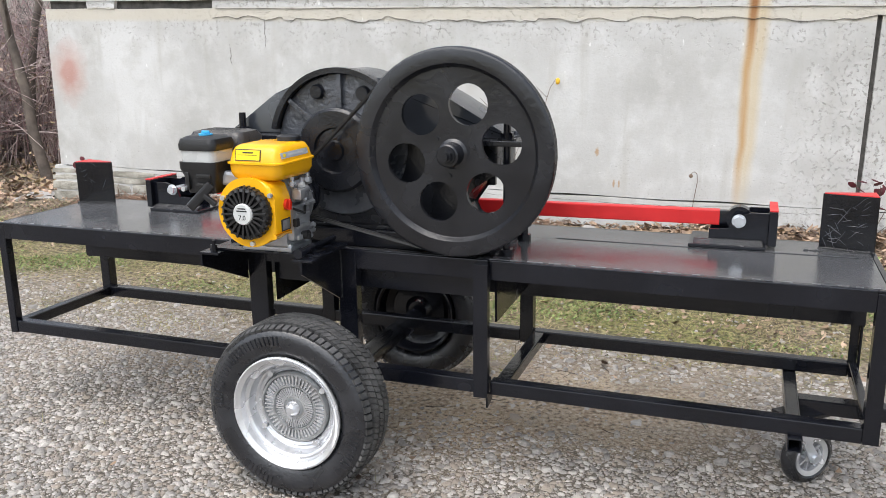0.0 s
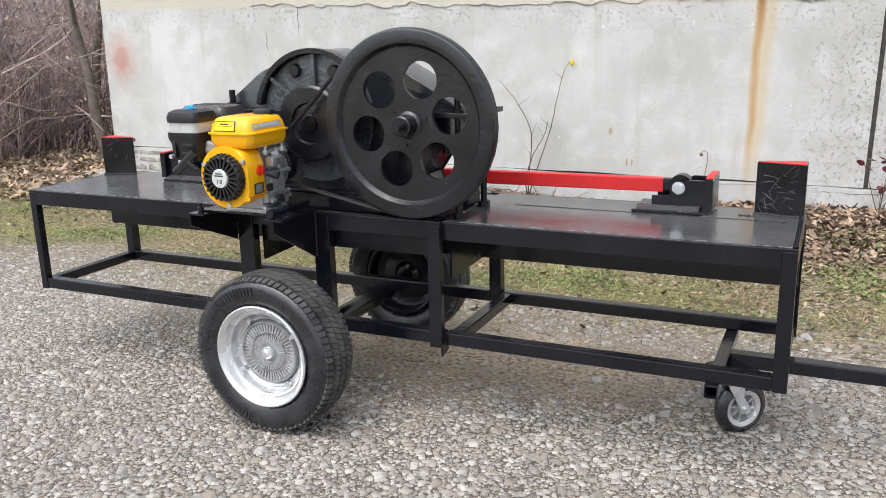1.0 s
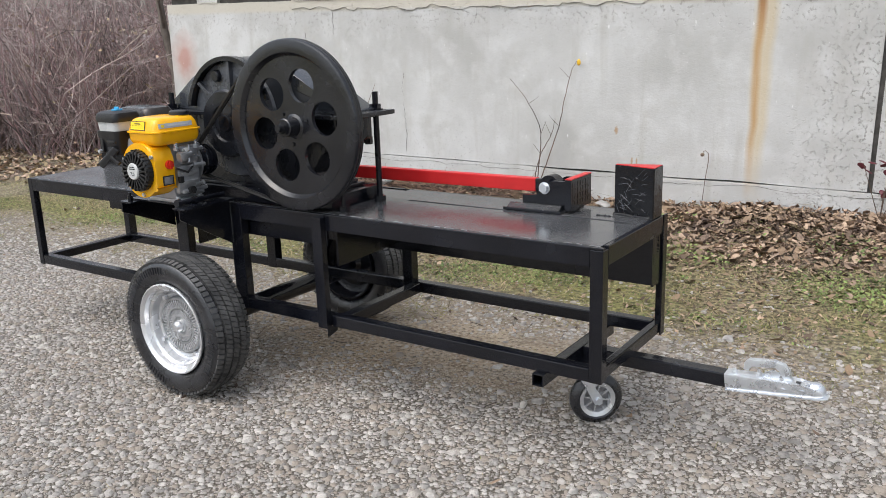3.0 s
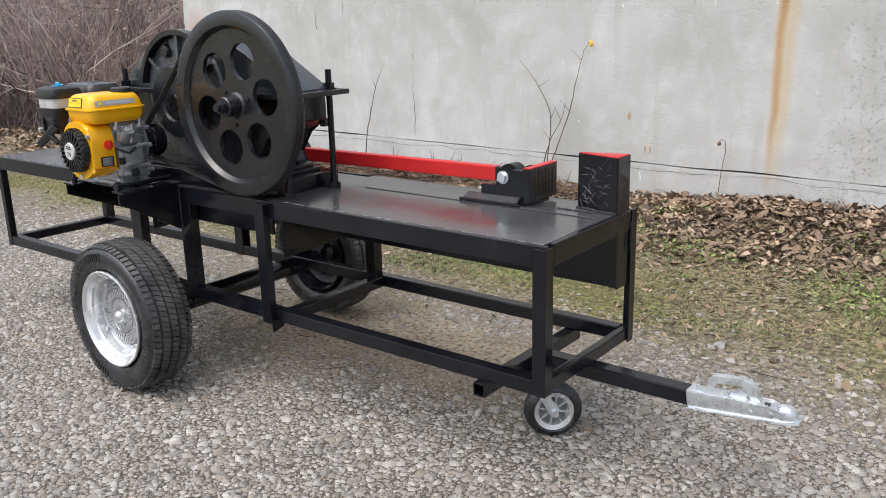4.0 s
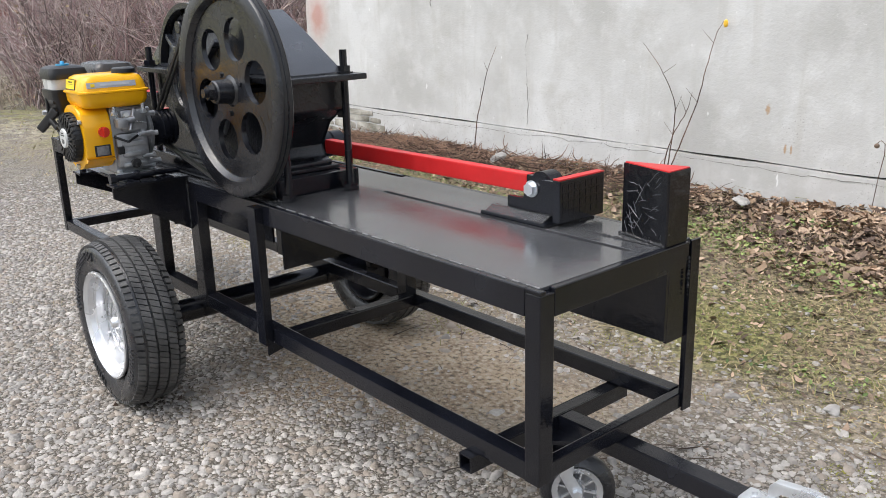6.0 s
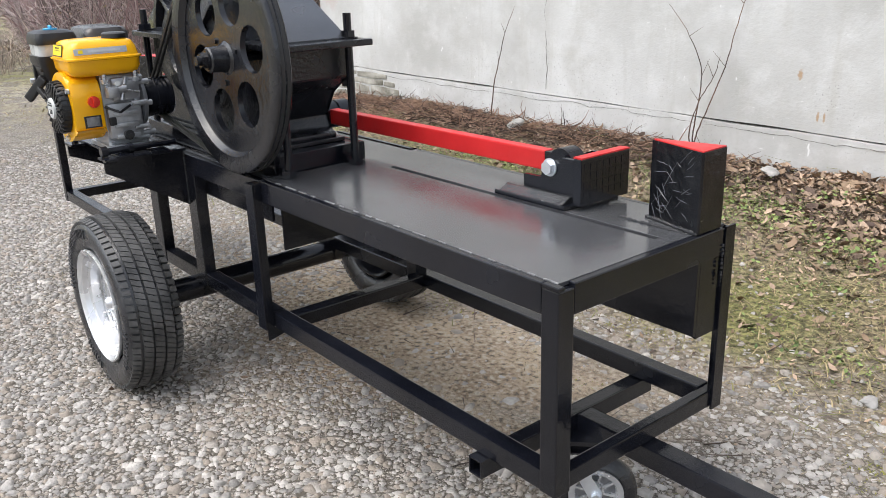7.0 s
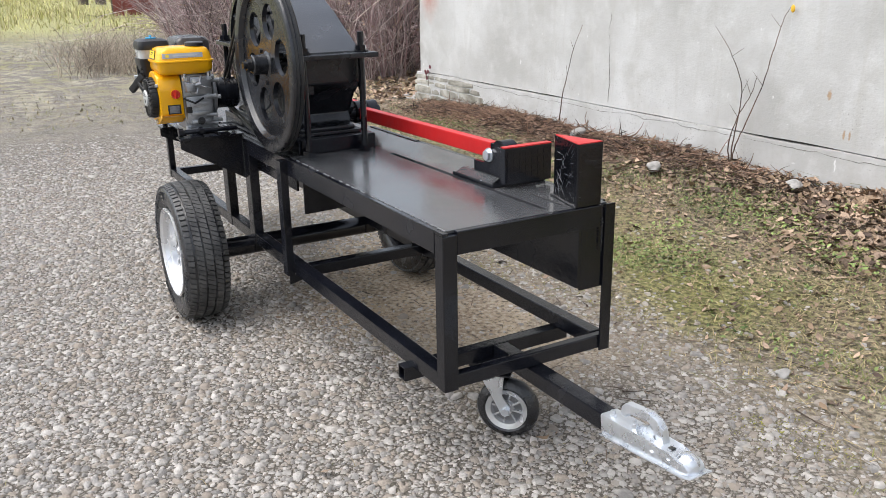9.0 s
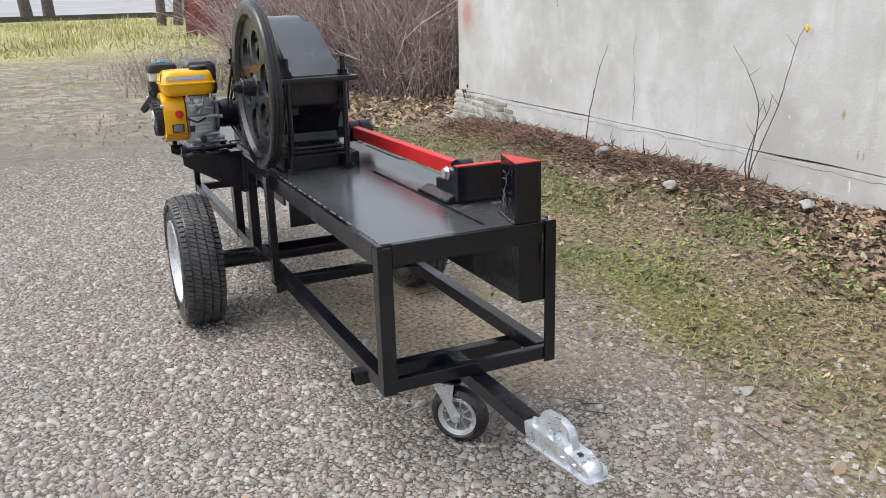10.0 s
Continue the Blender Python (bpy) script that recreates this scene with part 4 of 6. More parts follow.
def pusher(bx, s, label):
    """A sliding pusher: base plate, two cheeks, a push plate and the rod's bolt. s: which way it pushes."""
    ob = thing("pusher", (bx, 0.47, TOP), label, "pusher", "pushers on the table")
    X = lambda d: bx + s * d
    bx0 = lambda a, b, *r: box(min(X(a), X(b)), max(X(a), X(b)), *r)
    part("base_plate", bx0(-0.15, 0.085, 0.362, 0.56, TOP + 0.0005, TOP + 0.012, 0.002), BLACK, ob)
    part("runner", prism([(0.366, TOP + 0.0125), (0.405, TOP + 0.0125), (0.405, TOP + 0.026), (0.392, TOP + 0.026)], "x", X(-0.135), X(0.075)), WELD, ob, "shiny worn runner strip")
    for y in (0.406, 0.512):
        part("cheek", prism([(X(-0.09), TOP + 0.0125), (X(0.09), TOP + 0.0125), (X(0.09), 0.848), (X(0.035), 0.848), (X(0.02), 0.842), (X(-0.02), 0.825), (X(-0.03), 0.79), (X(-0.09), 0.79)], "y", y, y + 0.012, 0.0015), BLACK, ob)
    part("push_plate", bx0(0.0905, 0.115, 0.385, 0.557, TOP + 0.0125, 0.858, 0.002), BLACK, ob, "black push plate with cross-cut grip")
    grip = [bx0(0.1152, 0.1162, 0.395 + 0.022 * k, 0.411 + 0.022 * k, 0.765 + 0.022 * j, 0.781 + 0.022 * j, 0) for k in range(7) for j in range(4)]
    part("grip_tooth", merge(*grip), BLACK, ob)
    part("red_edge", bx0(0.0905, 0.1155, 0.386, 0.556, 0.8585, 0.862, 0), RED, ob, "red painted top edge")
    part("bolt", merge(rod((bx, 0.395, BOLTZ), (bx, 0.535, BOLTZ), 0.012), rod((bx, 0.4055, BOLTZ), (bx, 0.402, BOLTZ), 0.022, 24), hexnut((bx, 0.402, BOLTZ), (bx, 0.39, BOLTZ), 0.017)), ZINC, ob, "bright zinc bolt", 40)
    return ob


def connecting_rod(bx, s, y, label):
    ob = thing("connecting_rod", (bx, y, BOLTZ), label, "connecting rod", "rods of the crank")
    p, q = Vector((pin[0], y, pin[1])), Vector((bx, y, BOLTZ))
    d = (q - p).normalized()
    part("bar", bar(p + d * 0.045, q - d * 0.06, 0.034, 0.05, 0.004), RED, ob, "bright red painted square bar")
    part("eye", merge(rod(q + Vector((0, -0.024, 0)), q + Vector((0, 0.024, 0)), 0.04, 32), bar(q - d * 0.075, q - d * 0.01, 0.03, 0.046, 0.003)), BLACK, ob, "black rod eye", 40)
    part("crank_eye", rod(p + Vector((0, -0.022, 0)), p + Vector((0, 0.022, 0)), 0.046, 32), BLACK, ob, "", 40)
    return ob


pusher(pin[0] + reach, 1, "black sliding pusher with red edge and zinc bolt")
pusher(pin[0] - reach, -1, "black sliding pusher with red edge, partly hidden by engine")
connecting_rod(pin[0] + reach, 1, 0.465, "red connecting rod from crank to pusher")
connecting_rod(pin[0] - reach, -1, 0.515, "red connecting rod to the far pusher")

gear = thing("crank_gearbox", (1.55, 0.2, TOP), "black cast crank gearbox with arched hood on a base frame", "gearbox")
part("base_frame", merge(box(1.06, 1.98, 0.055, 0.07, TOP + 0.0005, 0.79, 0.002), box(1.06, 1.98, 0.345, 0.36, TOP + 0.0005, 0.79, 0.002), box(1.06, 1.075, 0.0705, 0.3445, TOP + 0.0005, 0.79, 0.002), box(1.965, 1.98, 0.0705, 0.3445, TOP + 0.0005, 0.79, 0.002), box(1.0755, 1.9645, 0.0705, 0.3445, 0.776, 0.7885, 0.001)), BLACK, gear)
house = [(1.14, 0.8), (1.9, 0.8), (1.9, 0.815), (1.86, 0.825), (1.845, 0.86), (1.9, 0.94), (1.965, 0.975), (1.985, 0.985), (1.985, 1.078), (1.1, 1.078), (1.1, 0.985), (1.12, 0.975), (1.2, 0.94), (1.24, 0.86), (1.22, 0.825), (1.14, 0.815)]
part("housing", prism(house, "y", 0.095, 0.315, 0.006), CAST, gear, "rough cast black housing")
part("foot_flange", box(1.12, 1.92, 0.085, 0.33, 0.7895, 0.8005, 0.002), CAST, gear)
part("flange_plate", box(1.045, 2.085, 0.045, 0.337, 1.0785, 1.096, 0.003), CAST, gear, "thick black flange plate")
DX, DZ, DR = 1.455, 1.063, 0.245
arc = [(DX + DR * math.cos(radians(a)), DZ + DR * math.sin(radians(a))) for a in range(124, 58, -4)]
hood = [(1.03, 1.0965), (1.03, 1.104), (1.21, 1.229)] + arc + [(1.7, 1.285), (1.816, 1.224), (2.03, 1.1), (2.03, 1.0965)]
part("hood", prism(hood, "y", 0.1, 0.292, 0.004), HOOD, gear, "arched black sheet hood", 30)
rimline = [(DX + (DR + 0.006) * math.cos(radians(a)), DZ + (DR + 0.006) * math.sin(radians(a))) for a in range(168, 40, -6)]
inner = [(DX + (DR - 0.012) * math.cos(radians(a)), DZ + (DR - 0.012) * math.sin(radians(a))) for a in range(42, 170, 6)]
part("hood_lip", prism(rimline + inner, "y", 0.062, 0.0995), CAST, gear, "", 30)
part("gear_cover", lathe([(0.001, 0.075), (0.085, 0.075), (0.095, 0.082), (0.228, 0.09), (0.236, 0.0995)], (DX, 0, DZ), n=64), COVER, gear, "round gear cover with ribs, bluish sheen mottled into its colour", 30)
for a in (35, 88, 141):
    b = prism([(0.12, -0.011), (0.231, -0.007), (0.231, 0.007), (0.12, 0.011)], "y", 0.068, 0.089, 0.002)
    b.transform(Matrix.Translation((DX, 0, DZ)) @ Matrix.Rotation(radians(-a), 4, "Y"))
    part("rib", b, COVER, gear)
for a in (62, 115):
    c, s = math.cos(radians(a)) * 0.185, math.sin(radians(a)) * 0.19
    part("cover_boss", lathe([(0.001, 0.07), (0.02, 0.07), (0.024, 0.076), (0.026, 0.092)], (DX + c, 0, DZ + s), n=20), CAST, gear, "", 40)
part("bearing_cover", lathe([(0.001, 0.028), (0.03, 0.03), (0.034, 0.04), (0.07, 0.044), (0.075, 0.034), (0.128, 0.036), (0.137, 0.046), (0.137, 0.08)], (DX, 0, 1.05), n=56), CAST, gear, "smooth black bearing cover", 35)
for x, ys in ((2.022, (0.077, 0.297)), (1.09, (0.077, 0.297))):
    for y in ys:
        stud = part("tie_rod", rod((x, y, TOP + 0.001), (x, y, 1.165), 0.0115, 20), BLACK, gear, "black threaded tie rod", 40)
        part("nut", hexnut((x, y, TOP + 0.001), (x, y, TOP + 0.022), 0.023), BLACK, stud)
        part("nut", hexnut((x, y, 1.0965), (x, y, 1.118), 0.021), BLACK, stud)
        part("washer", rod((x, y, 1.0962), (x, y, 1.1), 0.028, 20), BLACK, stud)
for x in (1.845, 1.9):
    part("bearing_cap", box(x, x + 0.045, 0.3155, 0.345, 0.96, 1.07, 0.006), CAST, gear)
part("cap_bolt", hexnut((1.955, 0.327, 0.985), (1.955, 0.327, 0.955), 0.016), CAST, gear)
part("cap_bolt", hexnut((1.96, 0.12, 0.985), (1.96, 0.12, 0.95), 0.016), CAST, gear)
part("crankshaft", rod((CX, 0.3155, CZ), (CX, 0.43, CZ), 0.045, 32), CAST, gear, "", 40)
part("crank_arm", merge(bar((CX - 0.07 * math.cos(radians(ANGLE)), 0.39, CZ - 0.07 * math.sin(radians(ANGLE))), (pin[0] + 0.05, 0.39, pin[1] + 0.005), 0.045, 0.1, 0.01), rod((pin[0], 0.4, pin[1]), (pin[0], 0.555, pin[1]), 0.024, 24)), CAST, gear, "heavy black crank arm with pin", 40)

# ---- flywheel ----
FX, FZ, FR = 1.876, 1.059, 0.3165
fly = thing("flywheel", (FX, 0.015, FZ - FR), "large black cast flywheel with six round holes", "flywheel")
part("rim", lathe([(0.262, -0.016), (0.268, -0.024), (0.306, -0.026), (0.313, -0.023), (FR, -0.017), (FR, -0.0135), (0.308, -0.011), (0.308, -0.004), (FR, -0.0015), (FR, 0.001), (0.308, 0.0035), (0.308, 0.0105), (FR, 0.0125), (0.314, 0.016), (0.268, 0.016), (0.258, 0.012), (0.256, -0.008)], (FX, 0, FZ), n=96, closed=True), FLY, fly, "grooved black flywheel rim", 35)


def pierced_disc(r0, r1, holes, hr, at, y0, y1, stretch=1.25, turn=0.0, n=20):
    """A disc with round windows, drawn out between y0 and y1."""
    bm = bmesh.new()
    cx, cz = at
    edges = []

    def ring(points):
        vs = [bm.verts.new((cx + a, y0, cz + c)) for a, c in points]
        for k in range(len(vs)):
            edges.append(bm.edges.new((vs[k], vs[(k + 1) % len(vs)])))

    ring([(r1 * math.cos(2 * math.pi * k / 72), r1 * math.sin(2 * math.pi * k / 72)) for k in range(72)])
    ring([(r0 * math.cos(2 * math.pi * k / 32), r0 * math.sin(2 * math.pi * k / 32)) for k in range(32)])
    for h in range(holes):
        w = 2 * math.pi * h / holes + turn
        mid = (r0 + r1) / 2 * 1.03
        pts = []
        for k in range(n):
            v = 2 * math.pi * k / n
            a, t = hr * math.cos(v), hr * stretch * math.sin(v)
            pts.append(((mid + a) * math.cos(w) - t * math.sin(w), (mid + a) * math.sin(w) + t * math.cos(w)))
        ring(pts)
    bmesh.ops.triangle_fill(bm, use_beauty=True, use_dissolve=False, edges=edges)
    out = bmesh.ops.extrude_face_region(bm, geom=bm.faces[:])
    bmesh.ops.translate(bm, verts=[v for v in out["geom"] if isinstance(v, bmesh.types.BMVert)], vec=(0, y1 - y0, 0))
    return bm


part("web", pierced_disc(0.045, 0.2565, 6, 0.062, (FX, FZ), -0.006, 0.01, 1.0, radians(12)), FLY, fly, "black web with six round windows", 35)
part("hub", lathe([(0.02, -0.062), (0.03, -0.062), (0.034, -0.058), (0.035, -0.03), (0.037, -0.012), (0.046, -0.006), (0.046, 0.012), (0.04, 0.03), (0.02, 0.03)], (FX, 0, FZ), n=40, closed=True), FLY, fly, "", 40)
part("shaft_nut", merge(rod((FX, -0.094, FZ), (FX, 0.0945, FZ), 0.013, 20), hexnut((FX, -0.082, FZ), (FX, -0.067, FZ), 0.021), rod((FX, -0.067, FZ), (FX, -0.0625, FZ), 0.026, 24)), CAST, fly, "steel shaft end with nut", 40)
for k in range(3):
    w = radians(20 + 120 * k)
    p = (FX + 0.068 * math.cos(w), -0.006, FZ + 0.068 * math.sin(w))
    part("balance_bolt", hexnut(p, (p[0], -0.012, p[2]), 0.008), FLY, fly)

# ---- drive belts ----
EX, EZ, ER = 1.345, 0.905, 0.0575


def belt_loop(y, label):
    """A closed V-belt round the engine pulley and the flywheel."""
    d, dr = math.hypot(FX - EX, FZ - EZ), (FR - 0.004) - ER
    base, open_ = math.atan2(FZ - EZ, FX - EX), math.acos(dr / d)
    pts = []
    up, dn = base + math.pi - open_, base - math.pi + open_
    for k in range(33):
        w = dn + (up - dn) * k / 32
        pts.append((FX + (FR - 0.004) * math.cos(w), FZ + (FR - 0.004) * math.sin(w)))
    for k in range(17):
        w = up + (2 * math.pi - (up - dn)) * k / 16
        pts.append((EX + ER * math.cos(w), EZ + ER * math.sin(w)))
    ob = bmesh.new()
    n, last, first = len(pts), None, None
    mid = ((FX + EX) / 2, (FZ + EZ) / 2)
    for k in range(n + 1):
        a, b, c = pts[(k - 1) % n], pts[k % n], pts[(k + 1) % n]
        tx, tz = c[0] - a[0], c[1] - a[1]
        l = math.hypot(tx, tz)
        nx, nz = tz / l, -tx / l
        if nx * (b[0] - mid[0]) + nz * (b[1] - mid[1]) < 0:
            nx, nz = -nx, -nz
        cur = [ob.verts.new((b[0] + nx * h, y + w, b[1] + nz * h)) for w, h in ((-0.0032, -0.0035), (-0.005, 0.0035), (0.005, 0.0035), (0.0032, -0.0035))]
        if last:
            for j in range(4):
                ob.faces.new((last[j], last[(j + 1) % 4], cur[(j + 1) % 4], cur[j]))
        last = cur
    bmesh.ops.remove_doubles(ob, verts=ob.verts, dist=1e-5)
    o = part("drive_belt", ob, BELT, None, "", 40)
    return tagged(o, label, "belt", "drive belts")


belt_loop(-0.0075, "black rubber drive belt from engine to flywheel")
belt_loop(0.007, "black rubber drive belt beside its twin")

# ---- petrol engine ----
engine = thing("petrol_engine", (1.345, -0.16, 0.765), "yellow and black small petrol engine on steel shelf", "engine")
block = part("crankcase", merge(box(1.265, 1.407, -0.205, -0.085, 0.779, 0.995, 0.012), box(1.25, 1.422, -0.21, -0.08, 0.766, 0.7807, 0.004), box(1.402, 1.43, -0.2, -0.095, 0.8, 0.91, 0.01), box(1.402, 1.424, -0.175, -0.09, 0.915, 0.985, 0.008), box(1.422, 1.438, -0.185, -0.11, 0.8, 0.815, 0.004), box(1.422, 1.438, -0.185, -0.11, 0.835, 0.85, 0.004), box(1.422, 1.438, -0.185, -0.11, 0.87, 0.885, 0.004)), ALLOY, engine, "grey cast aluminium crankcase", 40)
part("side_cover", lathe([(0.03, -0.06), (0.05, -0.062), (0.056, -0.068), (0.085, -0.072), (0.09, -0.0845)], (EX, 0, EZ), n=36), ALLOY, block, "", 40)
for a, z in ((1.418, 0.8084), (1.42, 0.9), (1.412, 0.965)):
    part("cover_bolt", merge(rod((a, -0.1, z), (a, -0.065, z), 0.008, 12), hexnut((a, -0.065, z), (a, -0.058, z), 0.009)), ALLOY, block)
part("case_cover", prism([(1.262, 0.7958), (1.28, 0.7849), (1.402, 0.7849), (1.42, 0.8), (1.426, 0.9), (1.412, 0.975), (1.392, 0.99), (1.28, 0.99), (1.262, 0.97)], "y", -0.112, -0.098, 0.003), ALLOY, block, "", 40)
for a, z in ((1.419, 0.7958), (1.43, 0.83), (1.432, 0.905), (1.419, 0.98), (1.27, 0.7958)):
    part("flange_bolt", merge(rod((a, -0.124, z), (a, -0.086, z), 0.0075, 12), hexnut((a, -0.088, z), (a, -0.079, z), 0.0095)), ALLOY, block)
part("oil_filler", merge(rod((1.422, -0.15, 0.8084), (1.452, -0.15, 0.8143), 0.014, 16), box(1.448, 1.456, -0.156, -0.144, 0.7983, 0.816, 0.002)), PLASTIC, block, "black oil filler plug", 40)
part("ignition_coil", box(1.426, 1.44, -0.2, -0.18, 0.845, 0.87, 0.003), PLASTIC, block)
part("linkage_rod", rod((1.444, -0.2, 0.965), (1.444, -0.1, 0.94), 0.0022, 8), ZINC, block)
part("white_plug", rod((1.434, -0.165, 0.968), (1.452, -0.165, 0.972), 0.008, 12), CLEAR, block, "small white plug")
part("carburettor", merge(box(1.428, 1.46, -0.2, -0.165, 0.93, 0.962, 0.006), rod((1.444, -0.2, 0.95), (1.444, -0.14, 0.955), 0.012), rod((1.452, -0.16, 0.92), (1.422, -0.13, 0.985), 0.006)), ALLOY, block, "bright governor and linkage parts", 40)
part("spark_lead", merge(rod((1.437, -0.21, 0.905), (1.452, -0.17, 0.885), 0.004, 8), rod((1.452, -0.17, 0.885), (1.432, -0.13, 0.9), 0.004, 8)), PLASTIC, block)
# shroud: a round blower housing with a flat flank
shape = [(EX + 0.105 * math.cos(radians(a)) - 0.006, EZ - 0.001 + 0.105 * math.sin(radians(a))) for a in range(60, 322, 9)] + [(1.43, 0.84), (1.43, 0.945), (1.415, 0.985)]
shroud = part("blower_shroud", prism(shape, "y", -0.3, -0.208, 0.012), YELLOW, engine, "glossy yellow blower shroud", 50)
part("stop_switch", merge(rod((1.43, -0.238, 0.923), (1.44, -0.238, 0.923), 0.017, 20), box(1.438, 1.446, -0.243, -0.233, 0.907, 0.939, 0.002)), SWITCH, shroud, "red stop switch", 40)
part("rating_label", box(1.4302, 1.4315, -0.272, -0.222, 0.846, 0.882, 0), INK, shroud, "small black label")
part("rating_label", box(1.4315, 1.4322, -0.266, -0.228, 0.85, 0.878, 0), DASH, shroud, "small grey label field")
ring = [lathe([(0.078, -0.301), (0.08, -0.314), (0.074, -0.327), (0.066, -0.33), (0.066, -0.322), (0.072, -0.308), (0.072, -0.301)], (EX - 0.005, 0, EZ), n=40, closed=True)]
slats = []
for k in range(22):
    b = box(0.03, 0.071, -0.332, -0.322, -0.0036, 0.0036, 0.001)
    shear = Matrix.Identity(4)
    shear[2][0] = 0.35
    b.transform(Matrix.Translation((EX - 0.005, 0, EZ)) @ Matrix.Rotation(2 * math.pi * k / 22, 4, "Y") @ shear)
    slats.append(b)
for k in range(14):
    w = radians(-60 + k * 12)
    b = box(0.073, 0.0812, -0.326, -0.302, -0.0035, 0.0035, 0.001)
    b.transform(Matrix.Translation((EX - 0.005, 0, EZ)) @ Matrix.Rotation(-w, 4, "Y"))
    slats.append(b)
starter = part("recoil_starter", merge(*ring), PLASTIC, engine, "black slotted recoil starter cover", 40)
for b in slats:
    part("guard_slat", b, PLASTIC, starter)
part("fan_disc", lathe([(0.001, -0.318), (0.066, -0.318), (0.071, -0.303), (0.071, -0.301)], (EX - 0.005, 0, EZ), n=32), INK, starter)
part("badge", lathe([(0.001, -0.338), (0.029, -0.338), (0.032, -0.334), (0.032, -0.32)], (EX - 0.005, 0, EZ), n=32), CLEAR, starter, "round pale badge", 40)
for a in (35, 155, 275):
    c, d = EX - 0.005 + 0.094 * math.cos(radians(a)), EZ + 0.094 * math.sin(radians(a))
    part("starter_bolt", hexnut((c, -0.3, d), (c, -0.309, d), 0.008), ZINC, starter)
part("pull_handle", merge(bar((1.24, -0.318, 0.925), (1.205, -0.328, 0.955), 0.016, 0.016, 0.004), bar((1.172, -0.355, 0.918), (1.222, -0.31, 0.985), 0.02, 0.028, 0.006)), PLASTIC, starter, "black pull handle")
text = bpy.data.curves.new("badge_text", "FONT")
text.body, text.size, text.align_x, text.align_y, text.extrude = "7.0", 0.02, "CENTER", "CENTER", 0.0004
dig = new("badge_text", text)
dig.parent = starter
dig.matrix_world = Matrix.Translation(Vector((EX - 0.005, -0.3386, EZ - 0.01)) - engine.location) @ pose(0, 0, 0, 90)
text.materials.append(INK)
part("badge_bar", merge(box(EX - 0.022, EX + 0.012, -0.3388, -0.3379, EZ + 0.008, EZ + 0.012, 0), box(EX - 0.018, EX + 0.008, -0.3388, -0.3379, EZ + 0.0155, EZ + 0.019, 0)), INK, starter)
# fuel tank
TX0, TX1, TY0, TY1 = 1.262, 1.454, -0.3, -0.072


def rounded(x0, x1, y0, y1, r, n=5):
    out = []
    for cx, cy, a in ((x1 - r, y1 - r, 0), (x0 + r, y1 - r, 90), (x0 + r, y0 + r, 180), (x1 - r, y0 + r, 270)):
        out += [(cx + r * math.cos(radians(a + 90 * k / n)), cy + r * math.sin(radians(a + 90 * k / n))) for k in range(n + 1)]
    return out


def stack(levels, smooth_n=5):
    """Rounded outlines (x0, x1, y0, y1, r, z) joined one above the other."""
    bm = bmesh.new()
    rings = [[bm.verts.new((x, y, lv[5])) for x, y in rounded(*lv[:5], smooth_n)] for lv in levels]
    for a, b in zip(rings, rings[1:]):
        for k in range(len(a)):
            bm.faces.new((a[k], a[(k + 1) % len(a)], b[(k + 1) % len(a)], b[k]))
    bm.faces.new(rings[0][::-1])
    bm.faces.new(rings[-1])
    return bm


def inset(d, z, r=0.03):
    return (TX0 + d, TX1 - d, TY0 + d, TY1 - d, r, z)


tank = part("fuel_tank", stack([inset(0.05, 0.994), inset(0.022, 0.998), inset(0.013, 1.005), inset(0.007, 1.02), inset(0.006, 1.044), inset(0.0, 1.046, 0.033), inset(0.0, 1.051, 0.033), inset(0.007, 1.053), inset(0.012, 1.078), inset(0.02, 1.094), inset(0.03, 1.1), inset(0.045, 1.102)]), YELLOW, engine, "glossy yellow fuel tank", 40)
part("fuel_cap", lathe([(0.001, 1.118), (0.03, 1.118), (0.036, 1.114), (0.037, 1.1025)], (1.39, -0.135, 0), "z", 32), PLASTIC, tank, "black fuel cap", 40)
part("side_label", box(TX1 - 0.0115, TX1 - 0.0095, -0.275, -0.12, 1.062, 1.08, 0, Matrix.Translation((TX1 - 0.01, 0, 1.07)) @ Matrix.Rotation(radians(-12), 4, "Y") @ Matrix.Translation((-TX1 + 0.01, 0, -1.07))), STICKER, tank, "grey printed sticker")
part("label_bar", box(TX1 - 0.011, TX1 - 0.0085, -0.235, -0.14, 1.068, 1.074, 0, Matrix.Translation((TX1 - 0.01, 0, 1.07)) @ Matrix.Rotation(radians(-12), 4, "Y") @ Matrix.Translation((-TX1 + 0.01, 0, -1.07))), CLEAR, tank)
part("label_dot", box(TX1 - 0.011, TX1 - 0.0085, -0.263, -0.25, 1.066, 1.076, 0, Matrix.Translation((TX1 - 0.01, 0, 1.07)) @ Matrix.Rotation(radians(-12), 4, "Y") @ Matrix.Translation((-TX1 + 0.01, 0, -1.07))), WARN, tank)
tilt = Matrix.Translation((0, TY0 + 0.0095, 1.072)) @ Matrix.Rotation(radians(-11), 4, "X") @ Matrix.Translation((0, -TY0 - 0.0095, -1.072))
part("front_label", box(1.3, 1.385, TY0 + 0.0085, TY0 + 0.0105, 1.056, 1.09, 0, tilt), INK, tank, "yellow warning sticker with black border")
part("label_field", box(1.3025, 1.3825, TY0 + 0.0078, TY0 + 0.0098, 1.0585, 1.0875, 0, tilt), WARN, tank)
part("label_bar", merge(box(1.325, 1.36, TY0 + 0.0072, TY0 + 0.009, 1.078, 1.082, 0, tilt), box(1.31, 1.375, TY0 + 0.0072, TY0 + 0.009, 1.0725, 1.0735, 0, tilt)), INK, tank)
